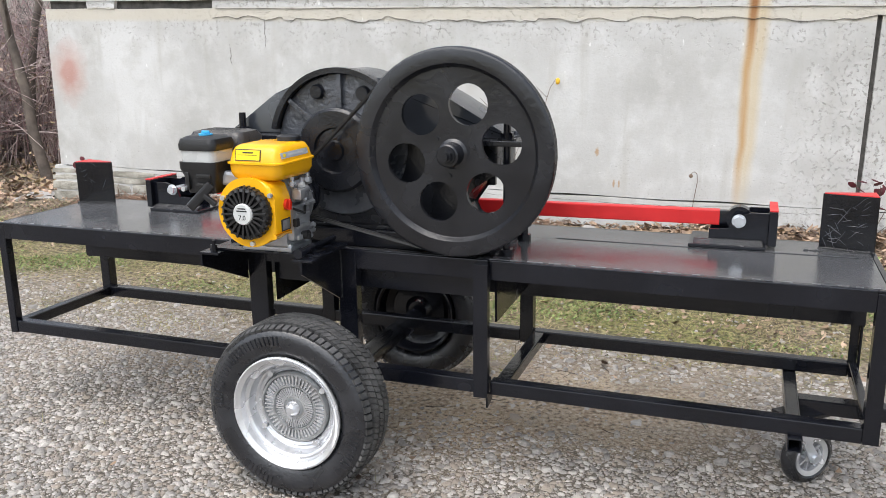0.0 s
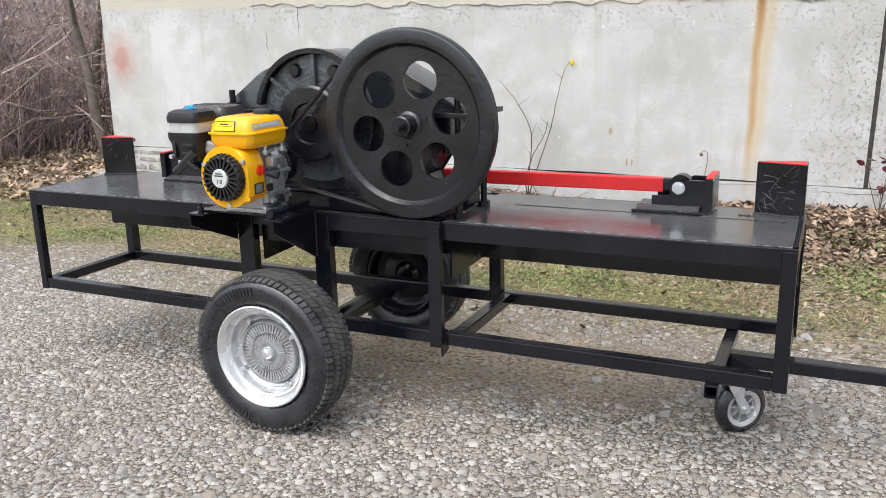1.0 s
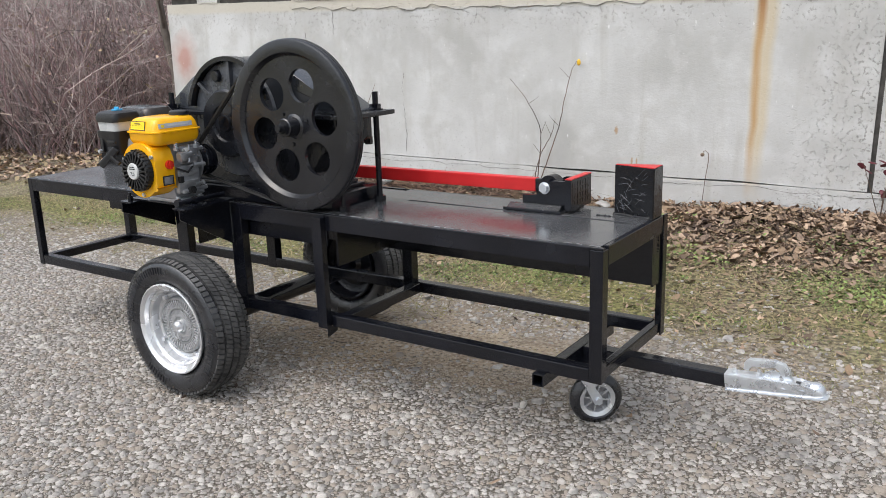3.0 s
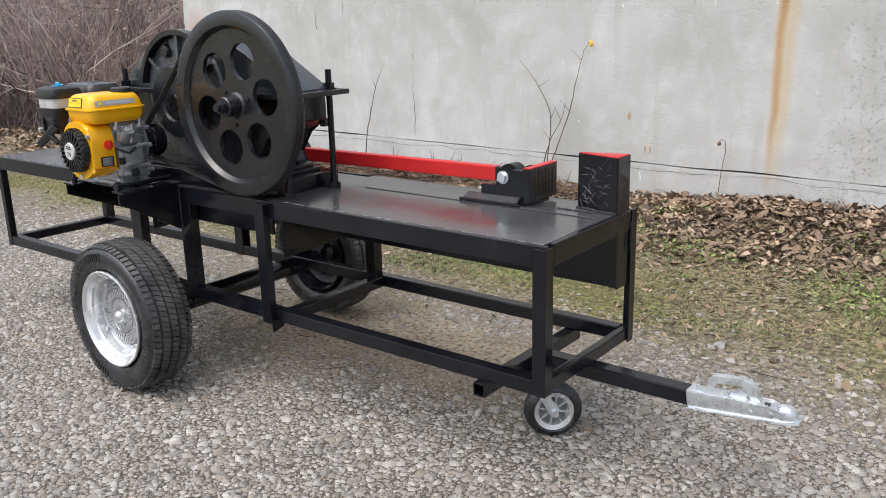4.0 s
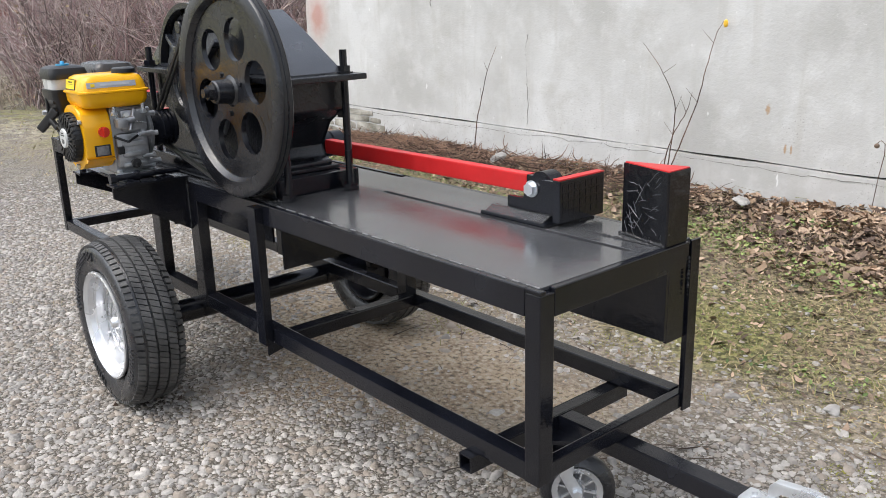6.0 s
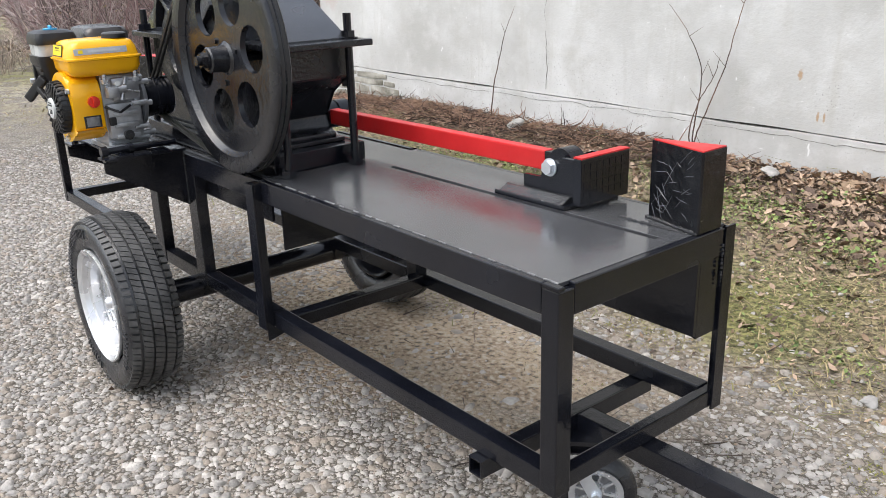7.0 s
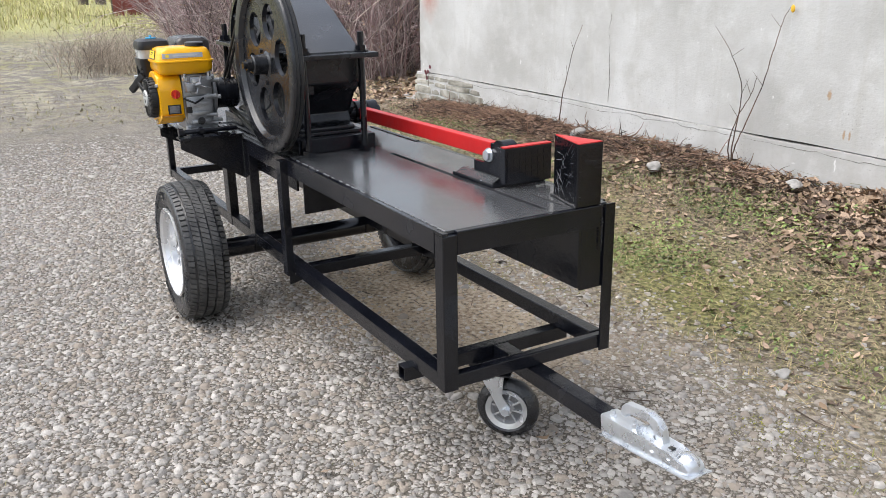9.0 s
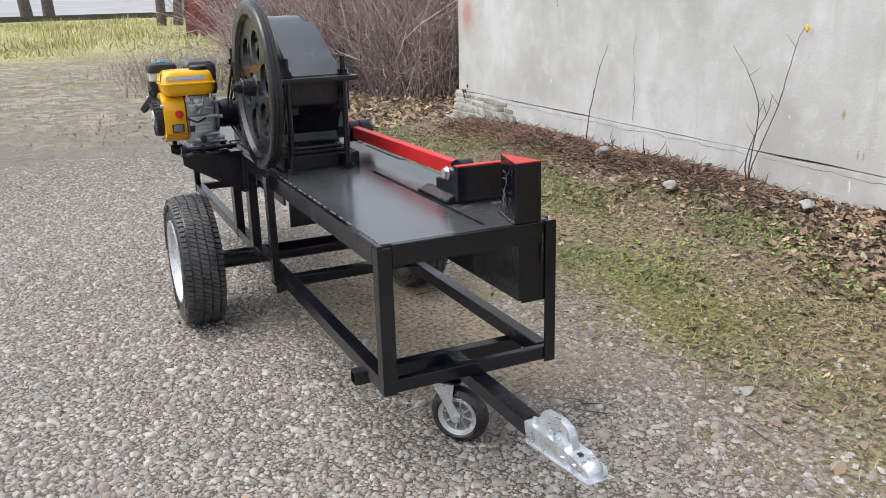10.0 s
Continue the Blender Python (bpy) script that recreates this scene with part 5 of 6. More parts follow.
for x, y in ((1.428, -0.195), (1.428, -0.1), (1.29, -0.09)):
    part("tank_stud", merge(rod((x, y, 0.97), (x, y, 1.004), 0.007, 12), hexnut((x, y, 0.972), (x, y, 0.984), 0.012)), ZINC, tank)
# air cleaner and muffler
cleaner = part("air_cleaner", merge(stack([(1.13, 1.23, -0.305, -0.21, 0.02, 0.955), (1.122, 1.236, -0.31, -0.204, 0.02, 1.0), (1.112, 1.244, -0.319, -0.196, 0.02, 1.03), (1.112, 1.244, -0.319, -0.196, 0.02, 1.049)]), box(1.135, 1.15, -0.318, -0.308, 0.965, 1.02, 0.003), box(1.175, 1.225, -0.318, -0.306, 0.975, 0.987, 0.003), box(1.175, 1.225, -0.318, -0.306, 1.003, 1.015, 0.003)), PLASTIC, engine, "black air cleaner base", 40)
part("cleaner_band", stack([(1.119, 1.238, -0.313, -0.202, 0.02, 1.0495), (1.117, 1.24, -0.315, -0.2, 0.02, 1.083)]), CLEAR, cleaner, "milky air cleaner band", 40)
part("cleaner_lid", stack([(1.113, 1.244, -0.319, -0.196, 0.022, 1.0835), (1.112, 1.245, -0.32, -0.195, 0.022, 1.1), (1.117, 1.24, -0.315, -0.2, 0.022, 1.117), (1.13, 1.227, -0.302, -0.213, 0.022, 1.124)]), PLASTIC, cleaner, "black air cleaner lid", 40)
part("wing_knob", merge(rod((1.178, -0.257, 1.1245), (1.178, -0.257, 1.129), 0.021, 24), box(1.164, 1.192, -0.26, -0.254, 1.129, 1.138, 0.002)), BLUE, cleaner, "blue wing knob", 40)
part("choke_bolt", hexnut((1.135, -0.318, 0.97), (1.135, -0.33, 0.97), 0.008), ZINC, cleaner)
part("intake_duct", merge(bar((1.225, -0.25, 1.0), (1.3, -0.22, 0.98), 0.045, 0.045, 0.01)), ALLOY, cleaner)
muffler = part("muffler", stack([(1.05, 1.235, -0.165, -0.035, 0.02, 0.98), (1.04, 1.24, -0.17, -0.03, 0.025, 1.0), (1.04, 1.24, -0.17, -0.03, 0.025, 1.105), (1.05, 1.23, -0.16, -0.04, 0.025, 1.122), (1.07, 1.21, -0.14, -0.06, 0.02, 1.127)]), TINNED, engine, "dark steel muffler guard", 40)
# black strips laid on the closed top paint the dark of open slots
for k in range(5):
    part("guard_slot_shade", box(1.075, 1.205, -0.135 + 0.016 * k, -0.128 + 0.016 * k, 1.126, 1.1275, 0), INK, muffler)
pulley = part("pulley", lathe([(0.012, -0.062), (0.055, -0.062), (0.061, -0.056), (0.061, -0.03), (0.058, -0.027), (0.061, -0.024), (0.061, -0.0135), (0.054, -0.011), (0.054, -0.004), (0.061, -0.0015), (0.061, 0.001), (0.054, 0.0035), (0.054, 0.0105), (0.061, 0.0125), (0.061, 0.022), (0.058, 0.026), (0.012, 0.026)], (EX, 0, EZ), n=48), BLACK, engine, "black belt pulley", 35)
for x in (1.262, 1.408):
    for y in (-0.195, -0.088):
        part("foot_bolt", hexnut((x, y, 0.78), (x, y, 0.79), 0.01), ZINC, block)

# ---- plants, stones and litter ----
big = random.Random(21)


def stone(name, at, size, label, seed, mat=ROCK):
    rng = random.Random(seed)
    bm = bmesh.new()
    bmesh.ops.create_icosphere(bm, subdivisions=3, radius=1.0)
    off = Vector((rng.random() * 9, rng.random() * 9, 2))
    for v in bm.verts:
        v.co *= 0.75 + 0.6 * noise.noise(v.co * 0.9 + off) + 0.12 * noise.noise(v.co * 3.1 + off)
        v.co = Vector((v.co.x * size[0], v.co.y * size[1], v.co.z * size[2]))
    ob = part(name, bm, mat, None, "", 50)
    ob.location = at
    ob.rotation_euler = (0, 0, rng.uniform(0, 6))
    return tagged(ob, label, "stone")


stone("pale_stone", (3.125, 1.352, 0.004), (0.042, 0.036, 0.016), "pale grey stone lying in the grass edge", 1)
stone("pale_stone", (-0.15, 3.07, 0.19), (0.066, 0.05, 0.055), "whitish stone on the leaf bank", 2)
stone("pale_stone", (1.74, 3.16, 0.165), (0.085, 0.05, 0.022), "pale broken concrete lump by the wall", 3)
stone("pale_stone", (0.88, 2.87, 0.14), (0.075, 0.05, 0.04), "grey stone among dry twigs", 4)
slab = part("concrete_slab", box(-0.3, 0.3, -0.16, 0.16, -0.06, 0.06, 0.015), ROCK, None, "", 40)
slab.matrix_world = pose(-3.02, 3.3, 0.09, 3, -2, 12)
tagged(slab, "broken pale concrete slab lying by the wall corner", "slab")

# ---- loose stuff in great numbers ----
gen = np.random.default_rng(7)


def wander(x, y):
    """A slow uneven value in about -1 to 1."""
    return np.sin(x * 1.7 + 1.3 * np.sin(y * 1.1)) * 0.5 + np.sin(y * 2.3 + 1.7 * np.sin(x * 0.9) + 2) * 0.5


def turned(n, gen):
    a = gen.uniform(0, 2 * np.pi, n)
    c, s, z, o = np.cos(a), np.sin(a), np.zeros(n), np.ones(n)
    return np.stack([np.stack([c, -s, z], -1), np.stack([s, c, z], -1), np.stack([z, z, o], -1)], 1)


def tilted(n, gen, most):
    a, b = gen.uniform(-most, most, n), gen.uniform(-most, most, n)
    z, o = np.zeros(n), np.ones(n)
    rx = np.stack([np.stack([o, z, z], -1), np.stack([z, np.cos(a), -np.sin(a)], -1), np.stack([z, np.sin(a), np.cos(a)], -1)], 1)
    ry = np.stack([np.stack([np.cos(b), z, np.sin(b)], -1), np.stack([z, o, z], -1), np.stack([-np.sin(b), z, np.cos(b)], -1)], 1)
    return rx @ ry


RING = np.arange(5) * 2 * np.pi / 5
SHARD_F = np.array([[5, 6, 7], [5, 7, 8], [5, 8, 9]] + [f for k in range(5) for f in ([k, (k + 1) % 5, (k + 1) % 5 + 5], [k, (k + 1) % 5 + 5, k + 5])])


def pebbles(name, x, y, size, label):
    """Crushed stones: uneven five-cornered shards with flat broken tops, half sunk."""
    n = len(x)
    a = RING[None] + gen.uniform(-0.42, 0.42, (n, 5))
    r = gen.uniform(0.7, 1.15, (n, 5))
    ring = np.stack([r * np.cos(a), r * np.sin(a)], -1)
    v = np.empty((n, 10, 3))
    v[:, :5, :2], v[:, 5:, :2] = ring, ring * gen.uniform(0.62, 0.95, (n, 5, 1)) + gen.uniform(-0.08, 0.08, (n, 1, 2))
    v[:, :5, 2], v[:, 5:, 2] = -1.0, gen.uniform(0.6, 1.2, (n, 5))
    v = v * (size[:, None] * np.stack([np.ones(n), gen.uniform(0.55, 1.0, n), gen.uniform(0.16, 0.42, n)], -1))[:, None]
    v = np.einsum("nij,nkj->nki", turned(n, gen) @ tilted(n, gen, 0.22), v)
    v += np.stack([x, y, heights(x, y) + size * gen.uniform(-0.12, 0.16, n)], -1)[:, None]
    f = SHARD_F[None] + 10 * np.arange(n)[:, None, None]
    return stuff(name, v, f, STONE, label, "gravel")


def gravel_share(x, y):
    """How much of the ground at x, y is covered with stones: all of it on the path, little in the verge and on the bare dirt."""
    edge = y + 0.3 * wander(x, y)
    near = np.clip(1 - (np.hypot((x - 2.4) * 0.72, y + 0.3) - 2.1) / 2.2, 0, 1)
    bare = np.clip(1.25 - np.maximum(np.abs(x - 1.9) / 0.95, np.abs(y - 0.66) / 0.38) + 0.3 * wander(x * 3, y * 3), 0, 1)
    return np.clip((1.5 - edge) / 0.75, 0.05, 1) * near * np.clip(np.minimum(np.minimum(7 - x, x + 6.5), y + 3.6) / 1.4, 0, 1) * np.clip(1 - 1.5 * bare, 0.05, 1)


# packed gravel: stones laid side by side, thinning out into the verge and away from the path, with chips between them
step = 0.0215
px, py = np.meshgrid(np.arange(-3.5, 6.9, step), np.arange(-3.5, 2.4, step * 0.87))
px = (px + (np.arange(px.shape[0]) % 2)[:, None] * step / 2).ravel()
py = py.ravel()
px, py = px + gen.uniform(-0.45, 0.45, len(px)) * step, py + gen.uniform(-0.45, 0.45, len(px)) * step
keep = gen.random(len(px)) < gravel_share(px, py) * 0.93
px, py = px[keep], py[keep]
pebbles("gravel", px, py, np.clip(gen.lognormal(math.log(0.0114), 0.34, len(px)), 0.005, 0.024), "packed pale grey crushed gravel")
n = 120000
px, py = gen.uniform(-3.5, 6.9, n), gen.uniform(-3.5, 2.4, n)
keep = gen.random(n) < gravel_share(px, py)
px, py = px[keep], py[keep]
pebbles("gravel", px, py, np.clip(gen.lognormal(math.log(0.0055), 0.3, len(px)), 0.003, 0.01), "small grey stone chips between the gravel")
n = 900
lx, ly = gen.uniform(-3, 5.5, n), gen.uniform(-2.8, 1.3, n)
pebbles("gravel", lx, ly, gen.uniform(0.018, 0.032, n), "larger flat stones in the gravel")


def blades(name, x, y, length, spread, width, mat, label, least=0.1):
    """Thin bent blades: two triangles each."""
    n = len(x)
    a = gen.uniform(0, 2 * np.pi, n)
    lean = gen.uniform(least, spread, n)
    d = np.stack([np.cos(a), np.sin(a), np.zeros(n)], -1)
    side = np.stack([-np.sin(a), np.cos(a), np.zeros(n)], -1) * (width * gen.uniform(0.6, 1.4, n))[:, None]
    up = np.array([0, 0, 1.0])
    base = np.stack([x, y, heights(x, y) - 0.003], -1)
    mid = base + length[:, None] * 0.5 * (d * np.sin(lean * 0.6)[:, None] + up * np.cos(lean * 0.6)[:, None])
    tip = mid + length[:, None] * 0.5 * (d * np.sin(lean * 1.2)[:, None] + up * np.clip(np.cos(lean * 1.2), -0.1, 1)[:, None])
    tip[:, 2] = np.maximum(tip[:, 2], base[:, 2] + 0.006)
    v = np.stack([base - side, base + side, mid - side * 0.7, mid + side * 0.7, tip], 1)
    f = np.array([[0, 1, 3], [0, 3, 2], [2, 3, 4]])[None] + 5 * np.arange(n)[:, None, None]
    return stuff(name, v, f, mat, label, "grass")


def verge(n, x0, x1, y0, y1, rule):
    x, y = gen.uniform(x0, x1, n), gen.uniform(y0, y1, n)
    ok = (gen.random(n) < rule(x, y)) & ((y < WALL_AT[1] + 0.056 * (x - WALL_AT[0]) - 0.03) | (x < -2.85))
    return x[ok], y[ok]


gx_, gy_ = verge(230000, -4.5, 6.0, 0.7, 3.3, lambda x, y: np.clip((y + 0.4 * wander(x, y) - 0.8) / 0.9, 0, 1) * np.clip((3.0 - y) / 0.5, 0.2, 1) * (0.42 + 0.35 * wander(x * 3, y * 3)))
blades("dry_grass", gx_, gy_, gen.uniform(0.025, 0.08, len(gx_)), 2.7, 0.002, DRYGRASS, "flattened dry straw-coloured grass", 1.35)
gx_, gy_ = verge(190000, -4.5, 6.0, 0.9, 3.2, lambda x, y: np.clip(wander(x * 2.2 + 1, y * 2.6 + 4) * 2.4 + 0.05, 0.14, 1) * np.clip((y + 0.4 * wander(x * 2, y) - 1.25) / 0.5, 0, 1))
blades("green_grass", gx_, gy_, gen.uniform(0.012, 0.035, len(gx_)), 2.3, 0.002, GREEN, "short green grass and moss tufts", 0.8)
gx_, gy_ = verge(90000, -24, -4, -6, 8, lambda x, y: 0.25 + 0.45 * wander(x * 0.6, y * 0.8))
blades("dry_grass", gx_, gy_, gen.uniform(0.04, 0.11, len(gx_)), 2.5, 0.0045, DRYGRASS, "patchy dry grass of the back yard", 1.1)
gx_, gy_ = verge(42000, -38, -17, -12, 6, lambda x, y: np.clip(0.5 + 0.5 * wander(x * 0.3, y * 0.35), 0.1, 1))
blades("tall_grass", gx_, gy_, gen.uniform(0.12, 0.5, len(gx_)) * (0.65 + 0.35 * wander(gx_ * 0.8, gy_ * 0.9)), 1.9, 0.011, YGRASS, "tall yellow-green grass beyond the yard")


def leaves(name, x, y, size, lift, mat, label):
    """Curled leaves: a folded lozenge of four triangles."""
    n = len(x)
    base = np.array([[-1, 0, 0.25], [-0.2, -0.5, 0.12], [0.0, 0, 0], [-0.2, 0.5, 0.12], [0.45, -0.4, 0.1], [0.45, 0.4, 0.1], [1, 0, 0.35]])
    v = base[None] * gen.uniform(0.75, 1.25, (n, 7, 3))
    v[:, :, 2] *= gen.uniform(-0.6, 1.5, n)[:, None]
    v = v * size[:, None, None]
    v = np.einsum("nij,nkj->nki", turned(n, gen) @ tilted(n, gen, 0.75), v)
    v += np.stack([x, y, heights(x, y) + lift + size * 0.25], -1)[:, None]
    tri = np.array([[0, 1, 2], [0, 2, 3], [1, 4, 2], [2, 5, 3], [4, 6, 2], [2, 6, 5]])
    return stuff(name, v, tri[None] + 7 * np.arange(n)[:, None, None], mat, label, "leaves")


# low broad-leaved weeds in patches, a little moss at the gravel's edge, and straw bits on the stones
lx, ly = verge(44000, -3.0, 5.5, 1.3, 3.0, lambda x, y: np.clip(wander(x * 2.2 + 1, y * 2.6 + 4) * 2.4 - 0.45, 0.03, 1) * np.clip((y - 1.35) / 0.5, 0, 1))
leaves("low_weeds", lx, ly, gen.uniform(0.006, 0.014, len(lx)), gen.uniform(0.002, 0.015, len(lx)), GREEN, "patches of low green weeds in the verge")
lx, ly = verge(11000, 1.6, 5.8, 2.0, 3.1, lambda x, y: np.clip(wander(x * 3.6 + 3, y * 4.1 + 1) * 1.6 - 0.55, 0.03, 0.6))
leaves("low_weeds", lx, ly, gen.uniform(0.007, 0.017, len(lx)), gen.uniform(0.015, 0.06, len(lx)), GREEN, "green ground ivy growing through the leaf bank")
lx, ly = verge(42000, -1.0, 5.5, 0.8, 1.9, lambda x, y: np.clip(wander(x * 4.2 + 2, y * 4.6) * 3.0 - 1.2, 0, 1))
leaves("moss", lx, ly, gen.uniform(0.002, 0.005, len(lx)), 0.002, MOSS, "yellow-green moss at the edge of the gravel")
lx, ly = verge(7000, -3.5, 6.0, -2.8, 1.4, lambda x, y: np.clip(0.15 + 0.5 * wander(x * 2.5, y * 2.5 + 3), 0.02, 1))
blades("loose_straw", lx, ly, gen.uniform(0.015, 0.05, len(lx)), 2.9, 0.0011, DRYGRASS, "bits of straw lying on the gravel")


def bank(x, y):
    d = WALL_AT[1] + 0.056 * (x - WALL_AT[0]) - y
    return np.clip(1.05 - d / (0.85 + 0.35 * wander(x * 1.5, y)), 0, 1)


lx, ly = verge(92000, -2.9, 6.0, 2.0, 3.75, lambda x, y: bank(x, y) * np.clip(0.4 + 0.4 * (x - 0.6), 0.42, 1))
leaves("fallen_leaves", lx, ly, np.clip(gen.lognormal(math.log(0.014), 0.42, len(lx)), 0.006, 0.036) * np.clip(1 + 0.2 * (lx - 0.8), 0.75, 1.25), gen.uniform(0, 0.045, len(lx)) * bank(lx, ly), LEAF, "bank of brown curled fallen leaves along the wall")
lx, ly = verge(70000, -3.5, 6.5, 0.8, 3.2, lambda x, y: np.clip((y - 1.0) / 1.6, 0.012, 1) * np.clip(0.3 + 0.25 * (x - 0.3), 0.1, 0.8))
leaves("fallen_leaves", lx, ly, np.clip(gen.lognormal(math.log(0.0065), 0.6, len(lx)), 0.003, 0.032), 0.004, LEAF, "scattered brown fallen leaves in the grass")
leaves("fallen_leaves", gen.uniform(-3, 5, 190), gen.uniform(-2.4, 1.2, 190), gen.lognormal(math.log(0.01), 0.5, 190), 0.012, LEAF, "single brown leaves on the gravel")
leaves("fallen_leaves", gen.uniform(-12, -3, 2600), gen.uniform(2.3, 7, 2600), gen.uniform(0.03, 0.06, 2600), 0.01, LEAF, "brown leaves under the thicket")


def tubes(starts, dirs, lengths, radii, bend, segs, gen):
    """Thin tapering three-sided stems that bend on their way; returns corners, triangles and the tips."""
    n = len(starts)
    p, d = np.array(starts, float), np.array(dirs, float)
    d /= np.linalg.norm(d, axis=1)[:, None]
    rows, mids = [], []
    for k in range(segs + 1):
        r = radii * (1 - 0.75 * k / segs)
        a = np.cross(d, gen.normal(size=3) * 0 + np.array([0.3, 0.9, 0.1]))
        a /= np.linalg.norm(a, axis=1)[:, None] + 1e-9
        b = np.cross(d, a)
        rows.append(np.stack([p + r[:, None] * (a * math.cos(w) + b * math.sin(w)) for w in (0, 2.094, 4.189)], 1))
        mids.append((p.copy(), d.copy()))
        if k < segs:
            p = p + d * (lengths / segs)[:, None]
            d = d + gen.normal(size=(n, 3)) * bend
            d /= np.linalg.norm(d, axis=1)[:, None]
    v = np.stack(rows, 1).reshape(n, -1, 3)
    f = []
    for k in range(segs):
        for j in range(3):
            a, b = 3 * k + j, 3 * k + (j + 1) % 3
            f += [[a, b, b + 3], [a, b + 3, a + 3]]
    f = np.array(f)[None] + v.shape[1] * np.arange(n)[:, None, None]
    return v.reshape(-1, 3), f.reshape(-1, 3), mids


def thicket(name, n, spots, height, radius, label, mat=STEM, twigs=4):
    x, y = spots(n)
    d = np.stack([gen.normal(0, 0.34, n), gen.normal(0, 0.34, n), np.ones(n)], -1)
    length, rad = gen.uniform(*height, n) * np.clip(1 + (x + 8) * 0.1, 0.4, 1), gen.uniform(*radius, n)
    v, f, mids = tubes(np.stack([x, y, heights(x, y) - 0.02], -1), d, length, rad, 0.27, 5, gen)
    vs, fs, count = [v], [f], len(v)
    for _ in range(twigs):
        k = gen.integers(1, 5)
        p, q = mids[k]
        out = q * 0.35 + gen.normal(size=(n, 3)) * 0.7
        v, f, _m = tubes(p, out, length * gen.uniform(0.1, 0.42, n), rad * 0.45, 0.28, 3, gen)
        vs.append(v)
        fs.append(f + count)
        count += len(v)
    return stuff(name, np.concatenate(vs), np.concatenate(fs), mat, label, "thicket")


def brush_spots(n):
    """Behind a front that runs along x = -6 and then away towards the far fence."""
    x, y = gen.uniform(-15.5, -5.7, n), 0.0
    front = 3.3 - np.clip(-(x + 6.3) * 0.6, 0, 1.75) + np.clip(-(x + 9.4) * 0.16, 0, 3)
    front = np.maximum(front, np.where(x < -7.5, 0.36 - 0.2138 * x, 0))
    y = front + np.abs(gen.normal(0, 1.7, n)) + 0.3 * wander(x, x * 0.5)
    return x + 0.3 * wander(y * 2, x), y


thicket("thicket", 4600, brush_spots, (1.0, 3.1), (0.0045, 0.012), "dense thicket of bare reddish-brown stems")
thicket("thicket", 1000, lambda n: (gen.uniform(-9, -3.2, n), gen.uniform(5.4, 9.0, n)), (1.6, 3.4), (0.006, 0.014), "bare shrubs behind the wall corner")
thicket("dead_weeds", 650, lambda n: (-8.0 - np.abs(gen.normal(0, 2.2, n)), np.abs(gen.normal(0, 0.7, n)) + 0.85 + 0.3 * gen.normal(0, 1, n)), (0.25, 0.9), (0.0025, 0.006), "dry weeds at the edge of the thicket", DEADWEED)


# long pale canes that cross the thicket at a slant
n = 420
cx_, cy_ = brush_spots(n)
v, f, _ = tubes(np.stack([cx_, cy_ - 0.15, heights(cx_, cy_) + gen.uniform(0, 1.2, n)], -1), np.stack([gen.normal(0, 1, n), gen.normal(0, 1, n), np.abs(gen.normal(0.3, 0.5, n))], -1), gen.uniform(0.5, 1.7, n), gen.uniform(0.005, 0.009, n), 0.16, 6, gen)
stuff("fallen_canes", v, f, CANE, "pale dead canes lying across the thicket", "thicket")
# withered leaves that still hang in the brush
n = 13000
lx, ly = brush_spots(n)
lx[:2600], ly[:2600] = gen.uniform(-7.5, -3.3, 2600), gen.uniform(4.6, 7.0, 2600)
leaves("withered_leaves", lx, ly, gen.uniform(0.012, 0.032, n), gen.uniform(0.05, 1.6, n) ** 1.2, HANGLEAF, "withered leaves hanging in the thicket")
fx = gen.uniform(-8.0, -3.0, 3500)
leaves("fallen_leaves", fx, gen.uniform(2.4, 5.6, 3500), gen.uniform(0.02, 0.045, 3500), gen.uniform(0, 0.05, 3500), HANGLEAF, "drift of brown leaves at the foot of the thicket")


gx_, gy_ = verge(26000, -2.7, 1.6, 2.2, 3.2, lambda x, y: np.clip(0.2 + 0.6 * wander(x * 3 + 2, y * 3), 0, 1))
blades("green_grass", gx_, gy_, gen.uniform(0.02, 0.06, len(gx_)), 1.9, 0.0018, GREEN, "grass shoots at the foot of the bank", 0.4)

# dark mat of dead stalks on the bank by the wall
def mat_spots(n):
    x = -2.5 + 4.2 * gen.beta(1.2, 1.9, n)
    return x, WALL_AT[1] + 0.056 * (x - WALL_AT[0]) - np.abs(gen.normal(0, 0.21, n)) - 0.03


n = 4600
x, y = mat_spots(n)
d = np.stack([gen.normal(0, 1, n), gen.normal(0, 1, n), np.abs(gen.normal(0.05, 0.2, n))], -1)
v, f, _ = tubes(np.stack([x, y, heights(x, y) + gen.uniform(0, 0.055, n)], -1), d, gen.uniform(0.04, 0.17, n), gen.uniform(0.002, 0.0062, n), 0.25, 3, gen)
stuff("dead_stalks", v, f, STALK, "tangle of dark dead stalks on the bank", "stalks")
# dark twigs dropped on the bare dirt
n = 70
x, y = gen.uniform(0.9, 3.4, n), gen.uniform(0.25, 1.5, n)
d = np.stack([gen.normal(0, 1, n), gen.normal(0, 1, n), gen.normal(0, 0.02, n)], -1)
v, f, _ = tubes(np.stack([x, y, heights(x, y) + 0.006], -1), d, gen.uniform(0.04, 0.2, n), gen.uniform(0.0015, 0.003, n), 0.06, 4, gen)
stuff("loose_twigs", v, f, TWIG, "dark twigs lying on the dirt", "twigs")
# short straws and dry bits on the dirt under the trailer
lx, ly = verge(16000, 0.4, 3.3, 0.15, 1.25, lambda x, y: np.clip(0.4 + 0.6 * wander(x * 4, y * 4 + 1), 0.05, 1))
blades("loose_straw", lx, ly, gen.uniform(0.012, 0.045, len(lx)), 2.9, 0.0013, DRYGRASS, "bits of dry straw on the dirt under the trailer", 2.2)
